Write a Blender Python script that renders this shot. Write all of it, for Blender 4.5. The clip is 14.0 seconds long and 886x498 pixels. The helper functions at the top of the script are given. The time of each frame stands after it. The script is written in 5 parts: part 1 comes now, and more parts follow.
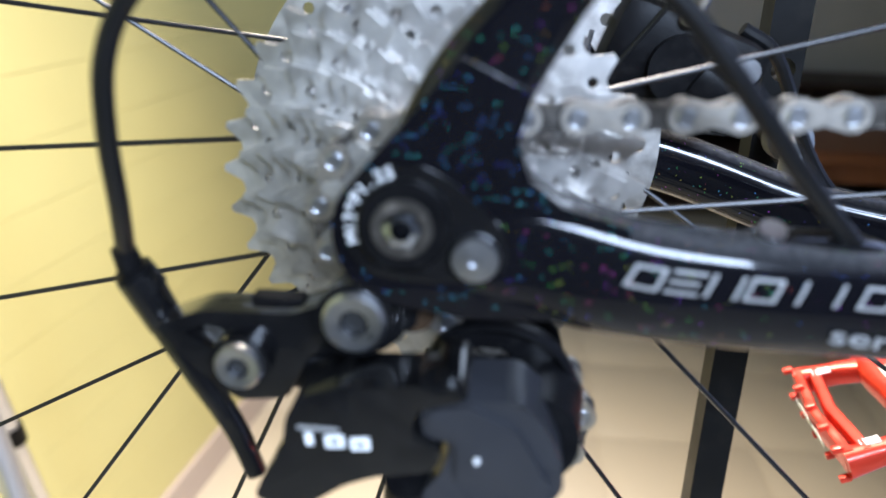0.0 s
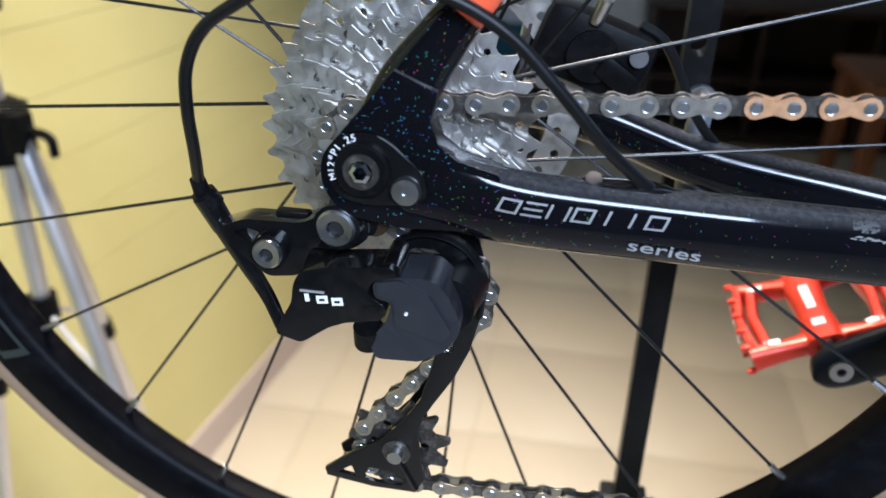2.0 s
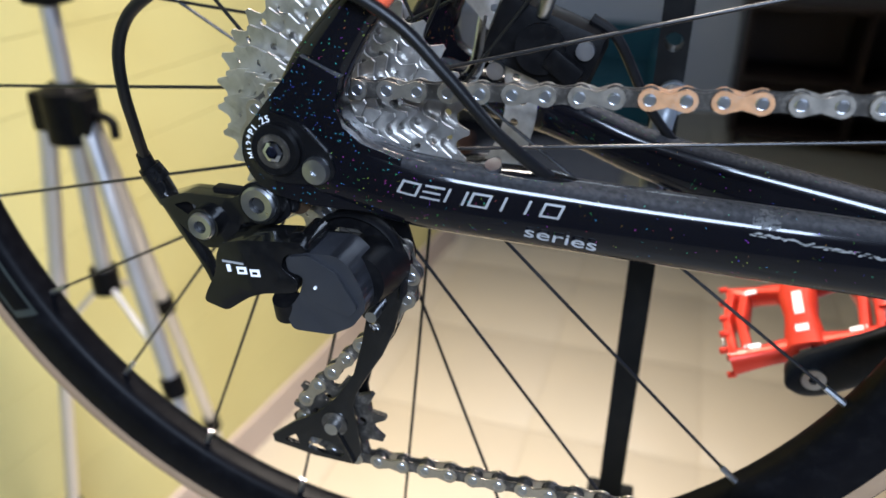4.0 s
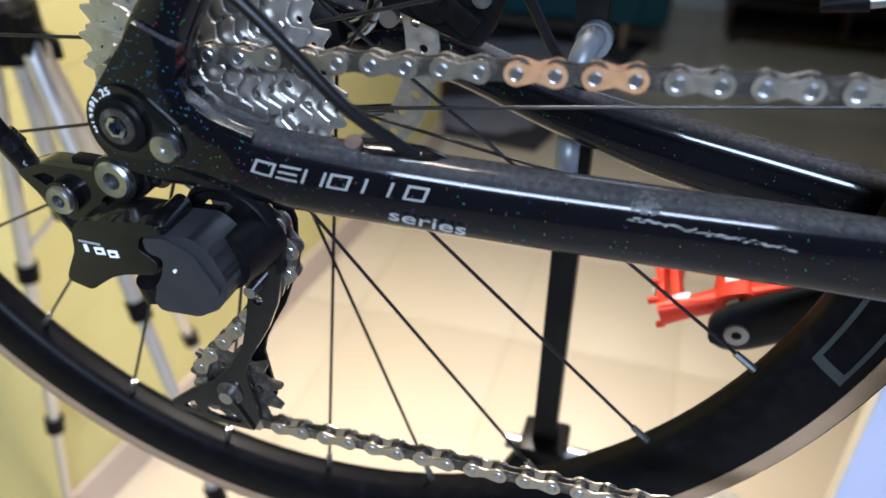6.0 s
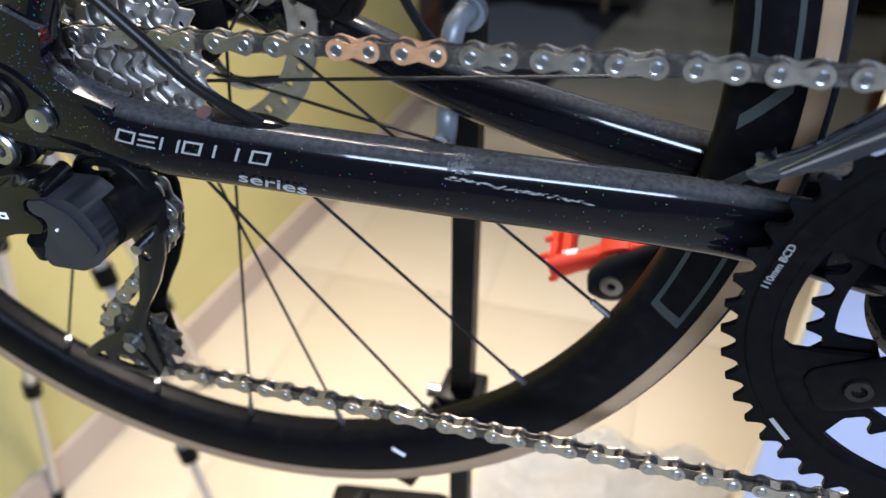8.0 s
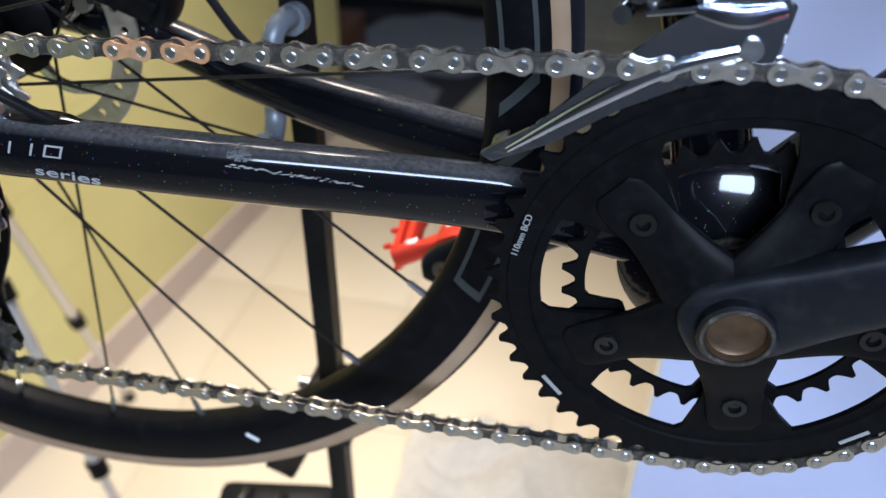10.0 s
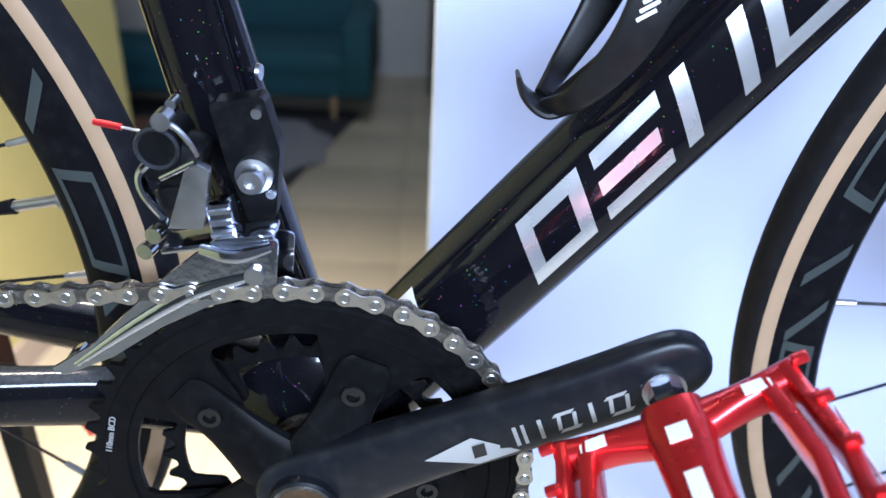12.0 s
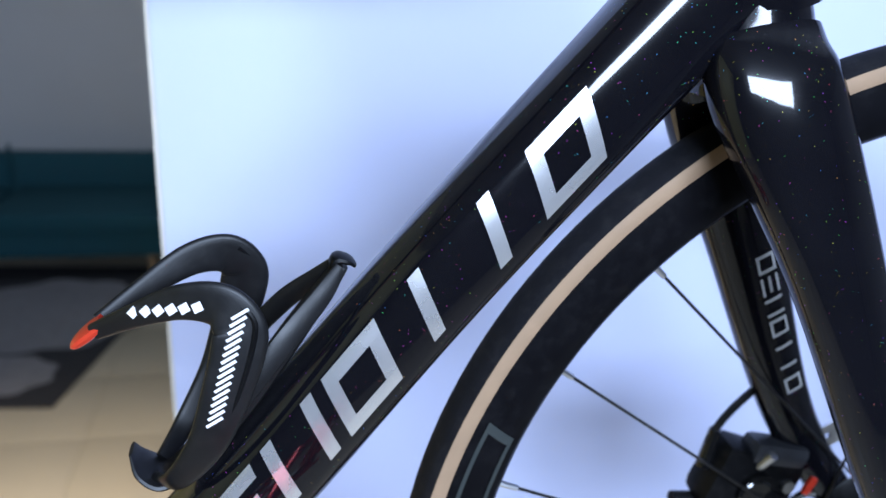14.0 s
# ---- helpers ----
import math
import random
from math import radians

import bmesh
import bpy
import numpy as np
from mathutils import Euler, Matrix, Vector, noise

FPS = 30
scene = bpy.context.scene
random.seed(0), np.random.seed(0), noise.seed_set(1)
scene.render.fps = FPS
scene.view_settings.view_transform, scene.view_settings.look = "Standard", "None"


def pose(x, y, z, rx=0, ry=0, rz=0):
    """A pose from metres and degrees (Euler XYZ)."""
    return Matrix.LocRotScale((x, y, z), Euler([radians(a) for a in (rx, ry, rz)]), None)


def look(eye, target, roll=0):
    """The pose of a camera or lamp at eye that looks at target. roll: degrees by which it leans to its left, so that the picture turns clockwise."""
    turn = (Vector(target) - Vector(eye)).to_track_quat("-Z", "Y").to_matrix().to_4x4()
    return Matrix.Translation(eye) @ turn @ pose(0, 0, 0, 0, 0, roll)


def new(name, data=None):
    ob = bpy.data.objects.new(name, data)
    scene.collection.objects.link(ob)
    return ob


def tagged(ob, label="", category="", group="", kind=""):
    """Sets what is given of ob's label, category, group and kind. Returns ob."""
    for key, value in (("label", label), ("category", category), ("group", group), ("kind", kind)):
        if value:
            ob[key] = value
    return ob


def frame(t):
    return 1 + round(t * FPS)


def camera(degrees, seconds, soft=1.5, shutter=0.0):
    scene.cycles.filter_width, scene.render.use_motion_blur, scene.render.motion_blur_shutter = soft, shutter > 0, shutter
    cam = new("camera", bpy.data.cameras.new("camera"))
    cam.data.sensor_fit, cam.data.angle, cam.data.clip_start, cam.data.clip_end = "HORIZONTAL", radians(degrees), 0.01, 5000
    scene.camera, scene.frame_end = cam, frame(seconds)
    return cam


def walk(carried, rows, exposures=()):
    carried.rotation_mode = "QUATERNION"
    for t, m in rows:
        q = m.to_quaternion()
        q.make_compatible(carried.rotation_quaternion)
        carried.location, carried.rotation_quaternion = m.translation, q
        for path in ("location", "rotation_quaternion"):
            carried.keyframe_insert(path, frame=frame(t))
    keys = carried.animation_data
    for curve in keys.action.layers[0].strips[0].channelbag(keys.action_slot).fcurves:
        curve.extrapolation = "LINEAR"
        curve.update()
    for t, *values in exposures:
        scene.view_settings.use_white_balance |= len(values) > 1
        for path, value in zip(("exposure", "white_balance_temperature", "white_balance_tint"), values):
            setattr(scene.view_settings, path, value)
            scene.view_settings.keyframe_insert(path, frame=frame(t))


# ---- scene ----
cam = camera(58.87, 14.0)
cam.data.dof.use_dof = True
cam.data.dof.focus_distance = 0.34
cam.data.dof.aperture_fstop = 7.0
PATH = [
    (0, (0.0235, -0.2674, 0.4123), (-0.133, 1.592, -0.306), 1.76),
    (0.5, (0.0347, -0.3041, 0.4260), (-0.147, 1.527, -0.358), 1.28),
    (1, (0.0474, -0.3303, 0.4413), (-0.157, 1.474, -0.396), 1.06),
    (1.5, (0.0652, -0.3511, 0.4535), (-0.171, 1.430, -0.425), 0.85),
    (2, (0.0772, -0.3676, 0.4589), (-0.223, 1.396, -0.436), 1.43),
    (2.2, (0.0837, -0.3683, 0.4625), (-0.256, 1.376, -0.455), 1.27),
    (4.3, (0.1592, -0.3620, 0.4598), (-0.373, 1.340, -0.446), 1.09),
    (4.5, (0.1641, -0.3586, 0.4605), (-0.369, 1.332, -0.466), 1.21),
    (5, (0.1821, -0.3489, 0.4656), (-0.340, 1.316, -0.512), 0.99),
    (5.5, (0.1902, -0.3334, 0.4735), (-0.315, 1.302, -0.561), 0.61),
    (6, (0.1889, -0.3165, 0.4770), (-0.291, 1.266, -0.648), 0.47),
    (6.5, (0.1988, -0.3150, 0.4822), (-0.285, 1.227, -0.697), -0.19),
    (7, (0.2178, -0.3181, 0.4889), (-0.275, 1.197, -0.720), -0.65),
    (7.2, (0.2289, -0.3217, 0.4910), (-0.277, 1.194, -0.712), -0.82),
    (9.3, (0.3007, -0.3350, 0.4983), (-0.049, 1.232, -0.695), 1.52),
    (9.5, (0.3136, -0.3374, 0.5023), (-0.049, 1.229, -0.688), 1.04),
    (10, (0.3332, -0.3456, 0.5022), (0.006, 1.244, -0.666), 0.95),
    (10.5, (0.3573, -0.3498, 0.5046), (0.108, 1.280, -0.628), 1.61),
    (11, (0.3788, -0.3519, 0.5168), (0.260, 1.338, -0.546), 2.58),
    (11.5, (0.4157, -0.3499, 0.5386), (0.385, 1.374, -0.474), 2.53),
    (12, (0.4528, -0.3443, 0.5715), (0.492, 1.397, -0.412), 2.67),
    (12.5, (0.4797, -0.3423, 0.5985), (0.600, 1.432, -0.316), 2.57),
    (13, (0.5055, -0.3410, 0.6267), (0.704, 1.461, -0.217), 2.67),
    (13.5, (0.5334, -0.3431, 0.6623), (0.830, 1.485, -0.093), 2.74),
    (14, (0.5572, -0.3479, 0.6937), (0.974, 1.486, 0.014), 3.23),
]
EXPOSURES = [(0, 0.85), (1, 0.45), (2, 0.38), (7, 0.38), (9.5, 0.24), (10.5, 0.30), (11.5, 0.92), (12, 0.98), (13, 0.82), (14, 0.52)]
walk(cam, [(t, look(eye, target, roll)) for t, eye, target, roll in PATH], EXPOSURES)

# ---- light ----
world = bpy.data.worlds.new("world")
world.use_nodes = True
world.node_tree.nodes["Background"].inputs[0].default_value = (0.75, 0.82, 1.0, 1)
world.node_tree.nodes["Background"].inputs[1].default_value = 0.004
scene.world = world
FLOOR = -0.95


def area(name, eye, target, sx, sy, watts, colour):
    d = bpy.data.lights.new(name, "AREA")
    d.shape, d.size, d.size_y, d.energy, d.color = "RECTANGLE", sx, sy, watts, colour
    ob = new(name, d)
    ob.matrix_world = look(eye, target)
    return ob


area("window_light", (0.82, -1.75, 1.34), (0.75, 0.1, 0.3), 1.30, 0.50, 90.0, (0.58, 0.73, 1.0))
area("ceiling_light", (-0.1, 0.72, 1.42), (-0.1, 0.72, 0.0), 0.35, 0.35, 19.0, (1.0, 0.89, 0.79)).data.spread = radians(84)
area("lounge_light", (0.2, 3.0, 1.42), (0.2, 3.0, 0.0), 0.5, 0.5, 5.0, (0.68, 0.82, 1.0))


# ---- materials ----
def mat(name, base, rough=0.5, metal=0.0, coat=0.0, vary=0.15, scale=40.0, bump=0.0, bscale=300.0, spec=0.5, dark=None, stain=0.0, sscale=8.0, stain_col=(0.3, 0.27, 0.22)):
    m = bpy.data.materials.new(name)
    m.use_nodes = True
    nt = m.node_tree
    b = nt.nodes["Principled BSDF"]
    b.inputs["Roughness"].default_value = rough
    b.inputs["Metallic"].default_value = metal
    b.inputs["Coat Weight"].default_value = coat
    b.inputs["Coat Roughness"].default_value = 0.05
    b.inputs["Specular IOR Level"].default_value = spec
    tc = nt.nodes.new("ShaderNodeTexCoord")
    geo = nt.nodes.new("ShaderNodeNewGeometry")
    n1 = nt.nodes.new("ShaderNodeTexNoise")
    n1.inputs["Scale"].default_value = scale
    n1.inputs["Detail"].default_value = 6
    nt.links.new(geo.outputs["Position"], n1.inputs["Vector"])
    mix = nt.nodes.new("ShaderNodeMix")
    mix.data_type = "RGBA"
    d = dark or tuple(c * (1 - vary) for c in base)
    l = tuple(min(1, c * (1 + vary)) for c in base)
    mix.inputs[6].default_value, mix.inputs[7].default_value = (*d, 1), (*l, 1)
    nt.links.new(n1.outputs["Fac"], mix.inputs[0])
    out = mix.outputs[2]
    if stain > 0:
        n2 = nt.nodes.new("ShaderNodeTexNoise")
        n2.inputs["Scale"].default_value = sscale
        n2.inputs["Detail"].default_value = 8
        n2.inputs["Roughness"].default_value = 0.7
        nt.links.new(geo.outputs["Position"], n2.inputs["Vector"])
        r = nt.nodes.new("ShaderNodeMapRange")
        r.inputs[1].default_value, r.inputs[2].default_value, r.inputs[4].default_value = 0.5, 0.75, stain
        nt.links.new(n2.outputs["Fac"], r.inputs[0])
        m2 = nt.nodes.new("ShaderNodeMix")
        m2.data_type = "RGBA"
        m2.inputs[7].default_value = (*stain_col, 1)
        nt.links.new(r.outputs[0], m2.inputs[0])
        nt.links.new(out, m2.inputs[6])
        out = m2.outputs[2]
    nt.links.new(out, b.inputs["Base Color"])
    rr = nt.nodes.new("ShaderNodeMapRange")
    rr.inputs[3].default_value, rr.inputs[4].default_value = rough * 0.75, min(1, rough * 1.3)
    nt.links.new(n1.outputs["Fac"], rr.inputs[0])
    nt.links.new(rr.outputs[0], b.inputs["Roughness"])
    if bump > 0:
        n3 = nt.nodes.new("ShaderNodeTexNoise")
        n3.inputs["Scale"].default_value = bscale
        nt.links.new(geo.outputs["Position"], n3.inputs["Vector"])
        bp = nt.nodes.new("ShaderNodeBump")
        bp.inputs["Strength"].default_value = bump
        bp.inputs["Distance"].default_value = 0.3 / bscale
        nt.links.new(n3.outputs["Fac"], bp.inputs["Height"])
        nt.links.new(bp.outputs[0], b.inputs["Normal"])
    return m


def flake_paint(name, base, amount=0.9, dust_from=0.55, dust_col=0.13):
    """Gloss black lacquer with tiny coloured metal flakes and a film of dust on top."""
    m = mat(name, base, 0.2, 0.0, 0.6, 0.3, 30, spec=0.06)
    nt = m.node_tree
    b = nt.nodes["Principled BSDF"]
    geo = nt.nodes.new("ShaderNodeNewGeometry")
    v = nt.nodes.new("ShaderNodeTexVoronoi")
    v.inputs["Scale"].default_value = 950
    nt.links.new(geo.outputs["Position"], v.inputs["Vector"])
    near = nt.nodes.new("ShaderNodeMath")
    near.operation, near.inputs[1].default_value = "LESS_THAN", 0.14
    nt.links.new(v.outputs["Distance"], near.inputs[0])
    hsv = nt.nodes.new("ShaderNodeSeparateColor")
    hsv.mode = "RGB"
    nt.links.new(v.outputs["Color"], hsv.inputs[0])
    pick = nt.nodes.new("ShaderNodeMath")
    pick.operation = "GREATER_THAN"
    px = nt.nodes.new("ShaderNodeSeparateXYZ")
    nt.links.new(geo.outputs["Position"], px.inputs[0])
    dense = nt.nodes.new("ShaderNodeMapRange")
    dense.inputs[1].default_value, dense.inputs[2].default_value = 0.03, 0.13
    dense.inputs[3].default_value, dense.inputs[4].default_value = 0.62, amount
    nt.links.new(px.outputs[0], dense.inputs[0])
    nt.links.new(dense.outputs[0], pick.inputs[1])
    nt.links.new(hsv.outputs[0], pick.inputs[0])
    both = nt.nodes.new("ShaderNodeMath")
    both.operation = "MULTIPLY"
    nt.links.new(near.outputs[0], both.inputs[0])
    nt.links.new(pick.outputs[0], both.inputs[1])
    hue = nt.nodes.new("ShaderNodeCombineColor")
    hue.mode = "HSV"
    hue.inputs[1].default_value, hue.inputs[2].default_value = 0.85, 0.75
    nt.links.new(hsv.outputs[1], hue.inputs[0])
    old = b.inputs["Base Color"].links[0].from_socket
    mix = nt.nodes.new("ShaderNodeMix")
    mix.data_type = "RGBA"
    nt.links.new(both.outputs[0], mix.inputs[0])
    nt.links.new(old, mix.inputs[6])
    nt.links.new(hue.outputs[0], mix.inputs[7])
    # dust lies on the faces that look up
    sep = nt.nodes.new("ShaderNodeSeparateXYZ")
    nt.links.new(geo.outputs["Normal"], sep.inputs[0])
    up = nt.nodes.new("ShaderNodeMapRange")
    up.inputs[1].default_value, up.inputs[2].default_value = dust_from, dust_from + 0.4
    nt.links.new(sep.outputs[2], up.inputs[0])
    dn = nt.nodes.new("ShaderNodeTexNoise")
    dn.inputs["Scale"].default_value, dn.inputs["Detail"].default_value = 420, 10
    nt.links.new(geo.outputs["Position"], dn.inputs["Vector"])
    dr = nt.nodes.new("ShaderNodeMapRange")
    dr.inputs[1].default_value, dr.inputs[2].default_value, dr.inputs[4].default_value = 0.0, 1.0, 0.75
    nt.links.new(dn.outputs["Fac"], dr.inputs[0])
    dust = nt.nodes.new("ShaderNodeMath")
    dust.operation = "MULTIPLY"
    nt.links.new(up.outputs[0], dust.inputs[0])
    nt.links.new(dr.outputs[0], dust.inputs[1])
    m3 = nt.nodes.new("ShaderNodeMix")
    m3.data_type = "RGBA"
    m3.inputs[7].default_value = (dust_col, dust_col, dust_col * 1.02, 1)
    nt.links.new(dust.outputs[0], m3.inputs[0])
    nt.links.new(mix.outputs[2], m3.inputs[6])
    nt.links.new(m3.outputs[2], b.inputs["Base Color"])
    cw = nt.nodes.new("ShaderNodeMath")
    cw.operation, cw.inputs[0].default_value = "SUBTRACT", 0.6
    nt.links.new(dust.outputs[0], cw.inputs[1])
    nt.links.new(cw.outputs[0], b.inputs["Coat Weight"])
    return m


PAINT = flake_paint("flake_black_paint", (0.003, 0.003, 0.0045))
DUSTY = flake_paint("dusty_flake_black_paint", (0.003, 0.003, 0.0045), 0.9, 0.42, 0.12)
ORANGE = mat("orange_paint", (0.85, 0.12, 0.05), 0.2, 0, 0.8, 0.06)
BLACK = mat("black_plastic", (0.004, 0.004, 0.0045), 0.38, 0, 0, 0.4, 90, 0.08, 900, spec=0.07, stain=0.1, sscale=160, stain_col=(0.07, 0.065, 0.06))
GLOSS = mat("gloss_black_alloy", (0.004, 0.004, 0.0045), 0.16, 0, 0.5, 0.3, 80, spec=0.25, stain=0.08, sscale=190, stain_col=(0.08, 0.075, 0.07))
SATIN = mat("satin_black_moulding", (0.006, 0.006, 0.0068), 0.42, 0, 0, 0.3, 70, 0.1, 700, spec=0.3, stain=0.08, sscale=140, stain_col=(0.06, 0.058, 0.055))
MATTE = mat("matte_grey_composite", (0.020, 0.021, 0.025), 0.40, 0.0, 0, 0.15, 120, 0.1, 1500, spec=0.4)
CRANK = mat("satin_black_alloy", (0.006, 0.007, 0.0095), 0.36, 0.1, 0, 0.2, 100, 0.06, 1400, spec=0.22, stain=0.05, sscale=90, stain_col=(0.2, 0.19, 0.18))
RING = mat("black_anodised_ring", (0.003, 0.003, 0.0034), 0.45, 0.0, 0, 0.4, 90, 0.05, 1200, spec=0.06, stain=0.1, sscale=180, stain_col=(0.03, 0.03, 0.03))
STEEL = mat("cassette_steel", (0.66, 0.64, 0.61), 0.40, 1.0, 0, 0.30, 160, 0.08, 900, stain=0.4, sscale=110, stain_col=(0.22, 0.2, 0.18))
NICKEL = mat("nickel_chain_plate", (0.60, 0.555, 0.49), 0.36, 1.0, 0, 0.3, 260, 0.10, 700, stain=0.55, sscale=260, stain_col=(0.25, 0.2, 0.15))
RUST = mat("rusty_chain_plate", (0.62, 0.33, 0.17), 0.45, 0.6, 0, 0.3, 300, 0.1, 700, stain=0.5, sscale=240, stain_col=(0.5, 0.45, 0.4))
OILY = mat("oily_dark_steel", (0.075, 0.068, 0.06), 0.4, 0.7, 0, 0.5, 240, 0.1, 800, stain=0.6, sscale=240, stain_col=(0.35, 0.31, 0.27))
CHROME = mat("polished_chrome", (0.50, 0.54, 0.63), 0.12, 1.0, 0, 0.10, 60, 0.06, 160, stain=0.2, sscale=150, stain_col=(0.3, 0.3, 0.3))
BOLT = mat("grey_steel_bolt", (0.5, 0.51, 0.53), 0.3, 1.0, 0, 0.1, 200)
SOCKET = mat("dark_bolt_socket", (0.03, 0.03, 0.03), 0.5, 0.6)
RED = mat("red_anodised_alloy", (0.62, 0.025, 0.03), 0.28, 0.75, 0.3, 0.12, 80, 0.04, 900)
RED2 = mat("orange_red_alloy", (0.68, 0.045, 0.02), 0.38, 0.4, 0.2, 0.12, 80)
RUBBER = mat("black_tyre_rubber", (0.008, 0.008, 0.010), 0.75, 0, 0, 0.3, 120, 0.35, 500, spec=0.12, stain=0.12, sscale=90, stain_col=(0.08, 0.075, 0.07))
TAN = mat("tan_sidewall", (0.27, 0.175, 0.105), 0.75, 0, 0, 0.16, 60, 0.2, 900, stain=0.3, sscale=50, stain_col=(0.38, 0.24, 0.15))
CARBON = mat("matte_black_rim", (0.003, 0.003, 0.004), 0.42, 0, 0, 0.3, 60, spec=0.07, stain=0.02, sscale=120, stain_col=(0.2, 0.2, 0.2))
DECAL_GREY = mat("grey_green_rim_decal", (0.022, 0.028, 0.028), 0.5)
DECAL = mat("silver_foil_decal", (0.80, 0.80, 0.82), 0.26, 0.85, 0.4, 0.06, 40)
DECAL_DULL = mat("dull_silver_print", (0.34, 0.34, 0.34), 0.4, 0.3)
WHITE = mat("white_print", (0.82, 0.82, 0.82), 0.5, vary=0.05)
CABLE = mat("black_cable_housing", (0.005, 0.005, 0.0055), 0.36, 0, 0, 0.25, 60, spec=0.25)
SPOKE = mat("black_spoke", (0.009, 0.009, 0.01), 0.3, 0.4)
WALL = mat("yellow_wall_paint", (0.60, 0.545, 0.24), 0.5, 0, 0, 0.05, 3, 0.1, 60)
SKIRT = mat("mauve_skirting_tile", (0.50, 0.41, 0.36), 0.35, 0, 0, 0.06, 12)
TILE = mat("beige_floor_tile", (0.52, 0.45, 0.34), 0.35, 0, 0, 0.05, 5, stain=0.15, sscale=6, stain_col=(0.55, 0.42, 0.28))
GROUT = mat("beige_grout", (0.45, 0.385, 0.285), 0.8)
PANEL = mat("white_panel_paint", (0.52, 0.565, 0.79), 0.55, 0, 0, 0.03, 2, 0.06, 200)
EDGE = mat("raw_panel_edge", (0.66, 0.6, 0.5), 0.7)
# dark grey for the unseen walls and ceiling, keeps reflections off the blacks
UNSEEN_WALL = mat("dark_unseen_plaster", (0.16, 0.16, 0.165), 0.85, 0, 0, 0.08, 3)
WALNUT = mat("dark_walnut", (0.030, 0.015, 0.010), 0.5, 0, 0, 0.3, 14)
GREY_WALL = mat("grey_white_plaster", (0.68, 0.68, 0.69), 0.8, 0, 0, 0.05, 3, 0.1, 80)
TEAL = mat("teal_sofa_fabric", (0.008, 0.075, 0.10), 0.85, 0, 0, 0.25, 50, 0.3, 800)
RUG = mat("charcoal_rug", (0.035, 0.034, 0.04), 0.95, 0, 0, 0.4, 80, 0.5, 300)
RUG2 = mat("pale_grey_rug_motif", (0.26, 0.25, 0.27), 0.95, 0, 0, 0.35, 26, 0.5, 300)
WOOD = mat("brown_wood", (0.16, 0.06, 0.025), 0.45, 0, 0, 0.25, 14)
PALEWOOD = mat("pale_wood", (0.5, 0.33, 0.19), 0.5, 0, 0, 0.2, 18)
LINEN = mat("grey_linen", (0.4, 0.37, 0.35), 0.9, 0, 0, 0.12, 60, 0.3, 500)
CLOTH = mat("grey_rag", (0.62, 0.60, 0.56), 0.95, 0, 0, 0.2, 70, 0.6, 120)
PINK = mat("pink_rag_print", (0.6, 0.12, 0.3), 0.9)
ALU = mat("silver_tripod_tube", (0.62, 0.61, 0.62), 0.38, 0.8, 0, 0.06, 20)
STAND = mat("black_stand_enamel", (0.005, 0.005, 0.005), 0.35, 0, 0.0, 0.3, 50, spec=0.15, stain=0.12, sscale=60, stain_col=(0.05, 0.04, 0.03))
GALV = mat("grey_rubber_hook", (0.12, 0.13, 0.14), 0.4, 0.2, 0, 0.2, 60)
BRASS = mat("brass_bush", (0.12, 0.075, 0.045), 0.4, 0.8, 0, 0.4, 200)


# ---- mesh helpers ----
def part(name, bm, material, parent=None, label="", angle=35):
    bmesh.ops.recalc_face_normals(bm, faces=bm.faces[:])
    me = bpy.data.meshes.new(name)
    bm.to_mesh(me)
    bm.free()
    for p in me.polygons:
        p.use_smooth = True
    me.set_sharp_from_angle(angle=radians(angle))
    me.materials.append(material)
    ob = new(name, me)
    if parent:
        ob.parent = parent
    if label:
        ob["label"] = label
    return ob


def empty(name, label, category, group="", kind=""):
    return tagged(new(name), label, category, group, kind)


def box(bm, c, s, rot=None, bev=0.0):
    r = bmesh.ops.create_cube(bm, size=1.0)
    m = Matrix.Translation(c) @ (rot.to_4x4() if rot else Matrix()) @ Matrix.Diagonal((*s, 1))
    bmesh.ops.transform(bm, matrix=m, verts=r["verts"])
    if bev:
        es = list({e for v in r["verts"] for e in v.link_edges})
        bmesh.ops.bevel(bm, geom=es, offset=bev, segments=2, affect="EDGES", profile=0.6)
    return bm


def rod(bm, a, b, ra, rb=None, seg=20):
    a, b = Vector(a), Vector(b)
    r = bmesh.ops.create_cone(bm, cap_ends=True, segments=seg, radius1=ra, radius2=ra if rb is None else rb, depth=(b - a).length)
    m = Matrix.Translation((a + b) / 2) @ (b - a).to_track_quat("Z", "Y").to_matrix().to_4x4()
    bmesh.ops.transform(bm, matrix=m, verts=r["verts"])
    return bm


def smooth_path(pts, n=8):
    """Catmull-Rom through the points (tuples of any length)."""
    p = [np.array(q, float) for q in pts]
    p = [2 * p[0] - p[1]] + p + [2 * p[-1] - p[-2]]
    out = []
    for i in range(1, len(p) - 2):
        for k in range(n):
            t = k / n
            out.append(0.5 * (2 * p[i] + (p[i + 1] - p[i - 1]) * t + (2 * p[i - 1] - 5 * p[i] + 4 * p[i + 1] - p[i + 2]) * t * t + (3 * p[i] - p[i - 1] - 3 * p[i + 1] + p[i + 2]) * t ** 3))
    out.append(p[-2])
    return out


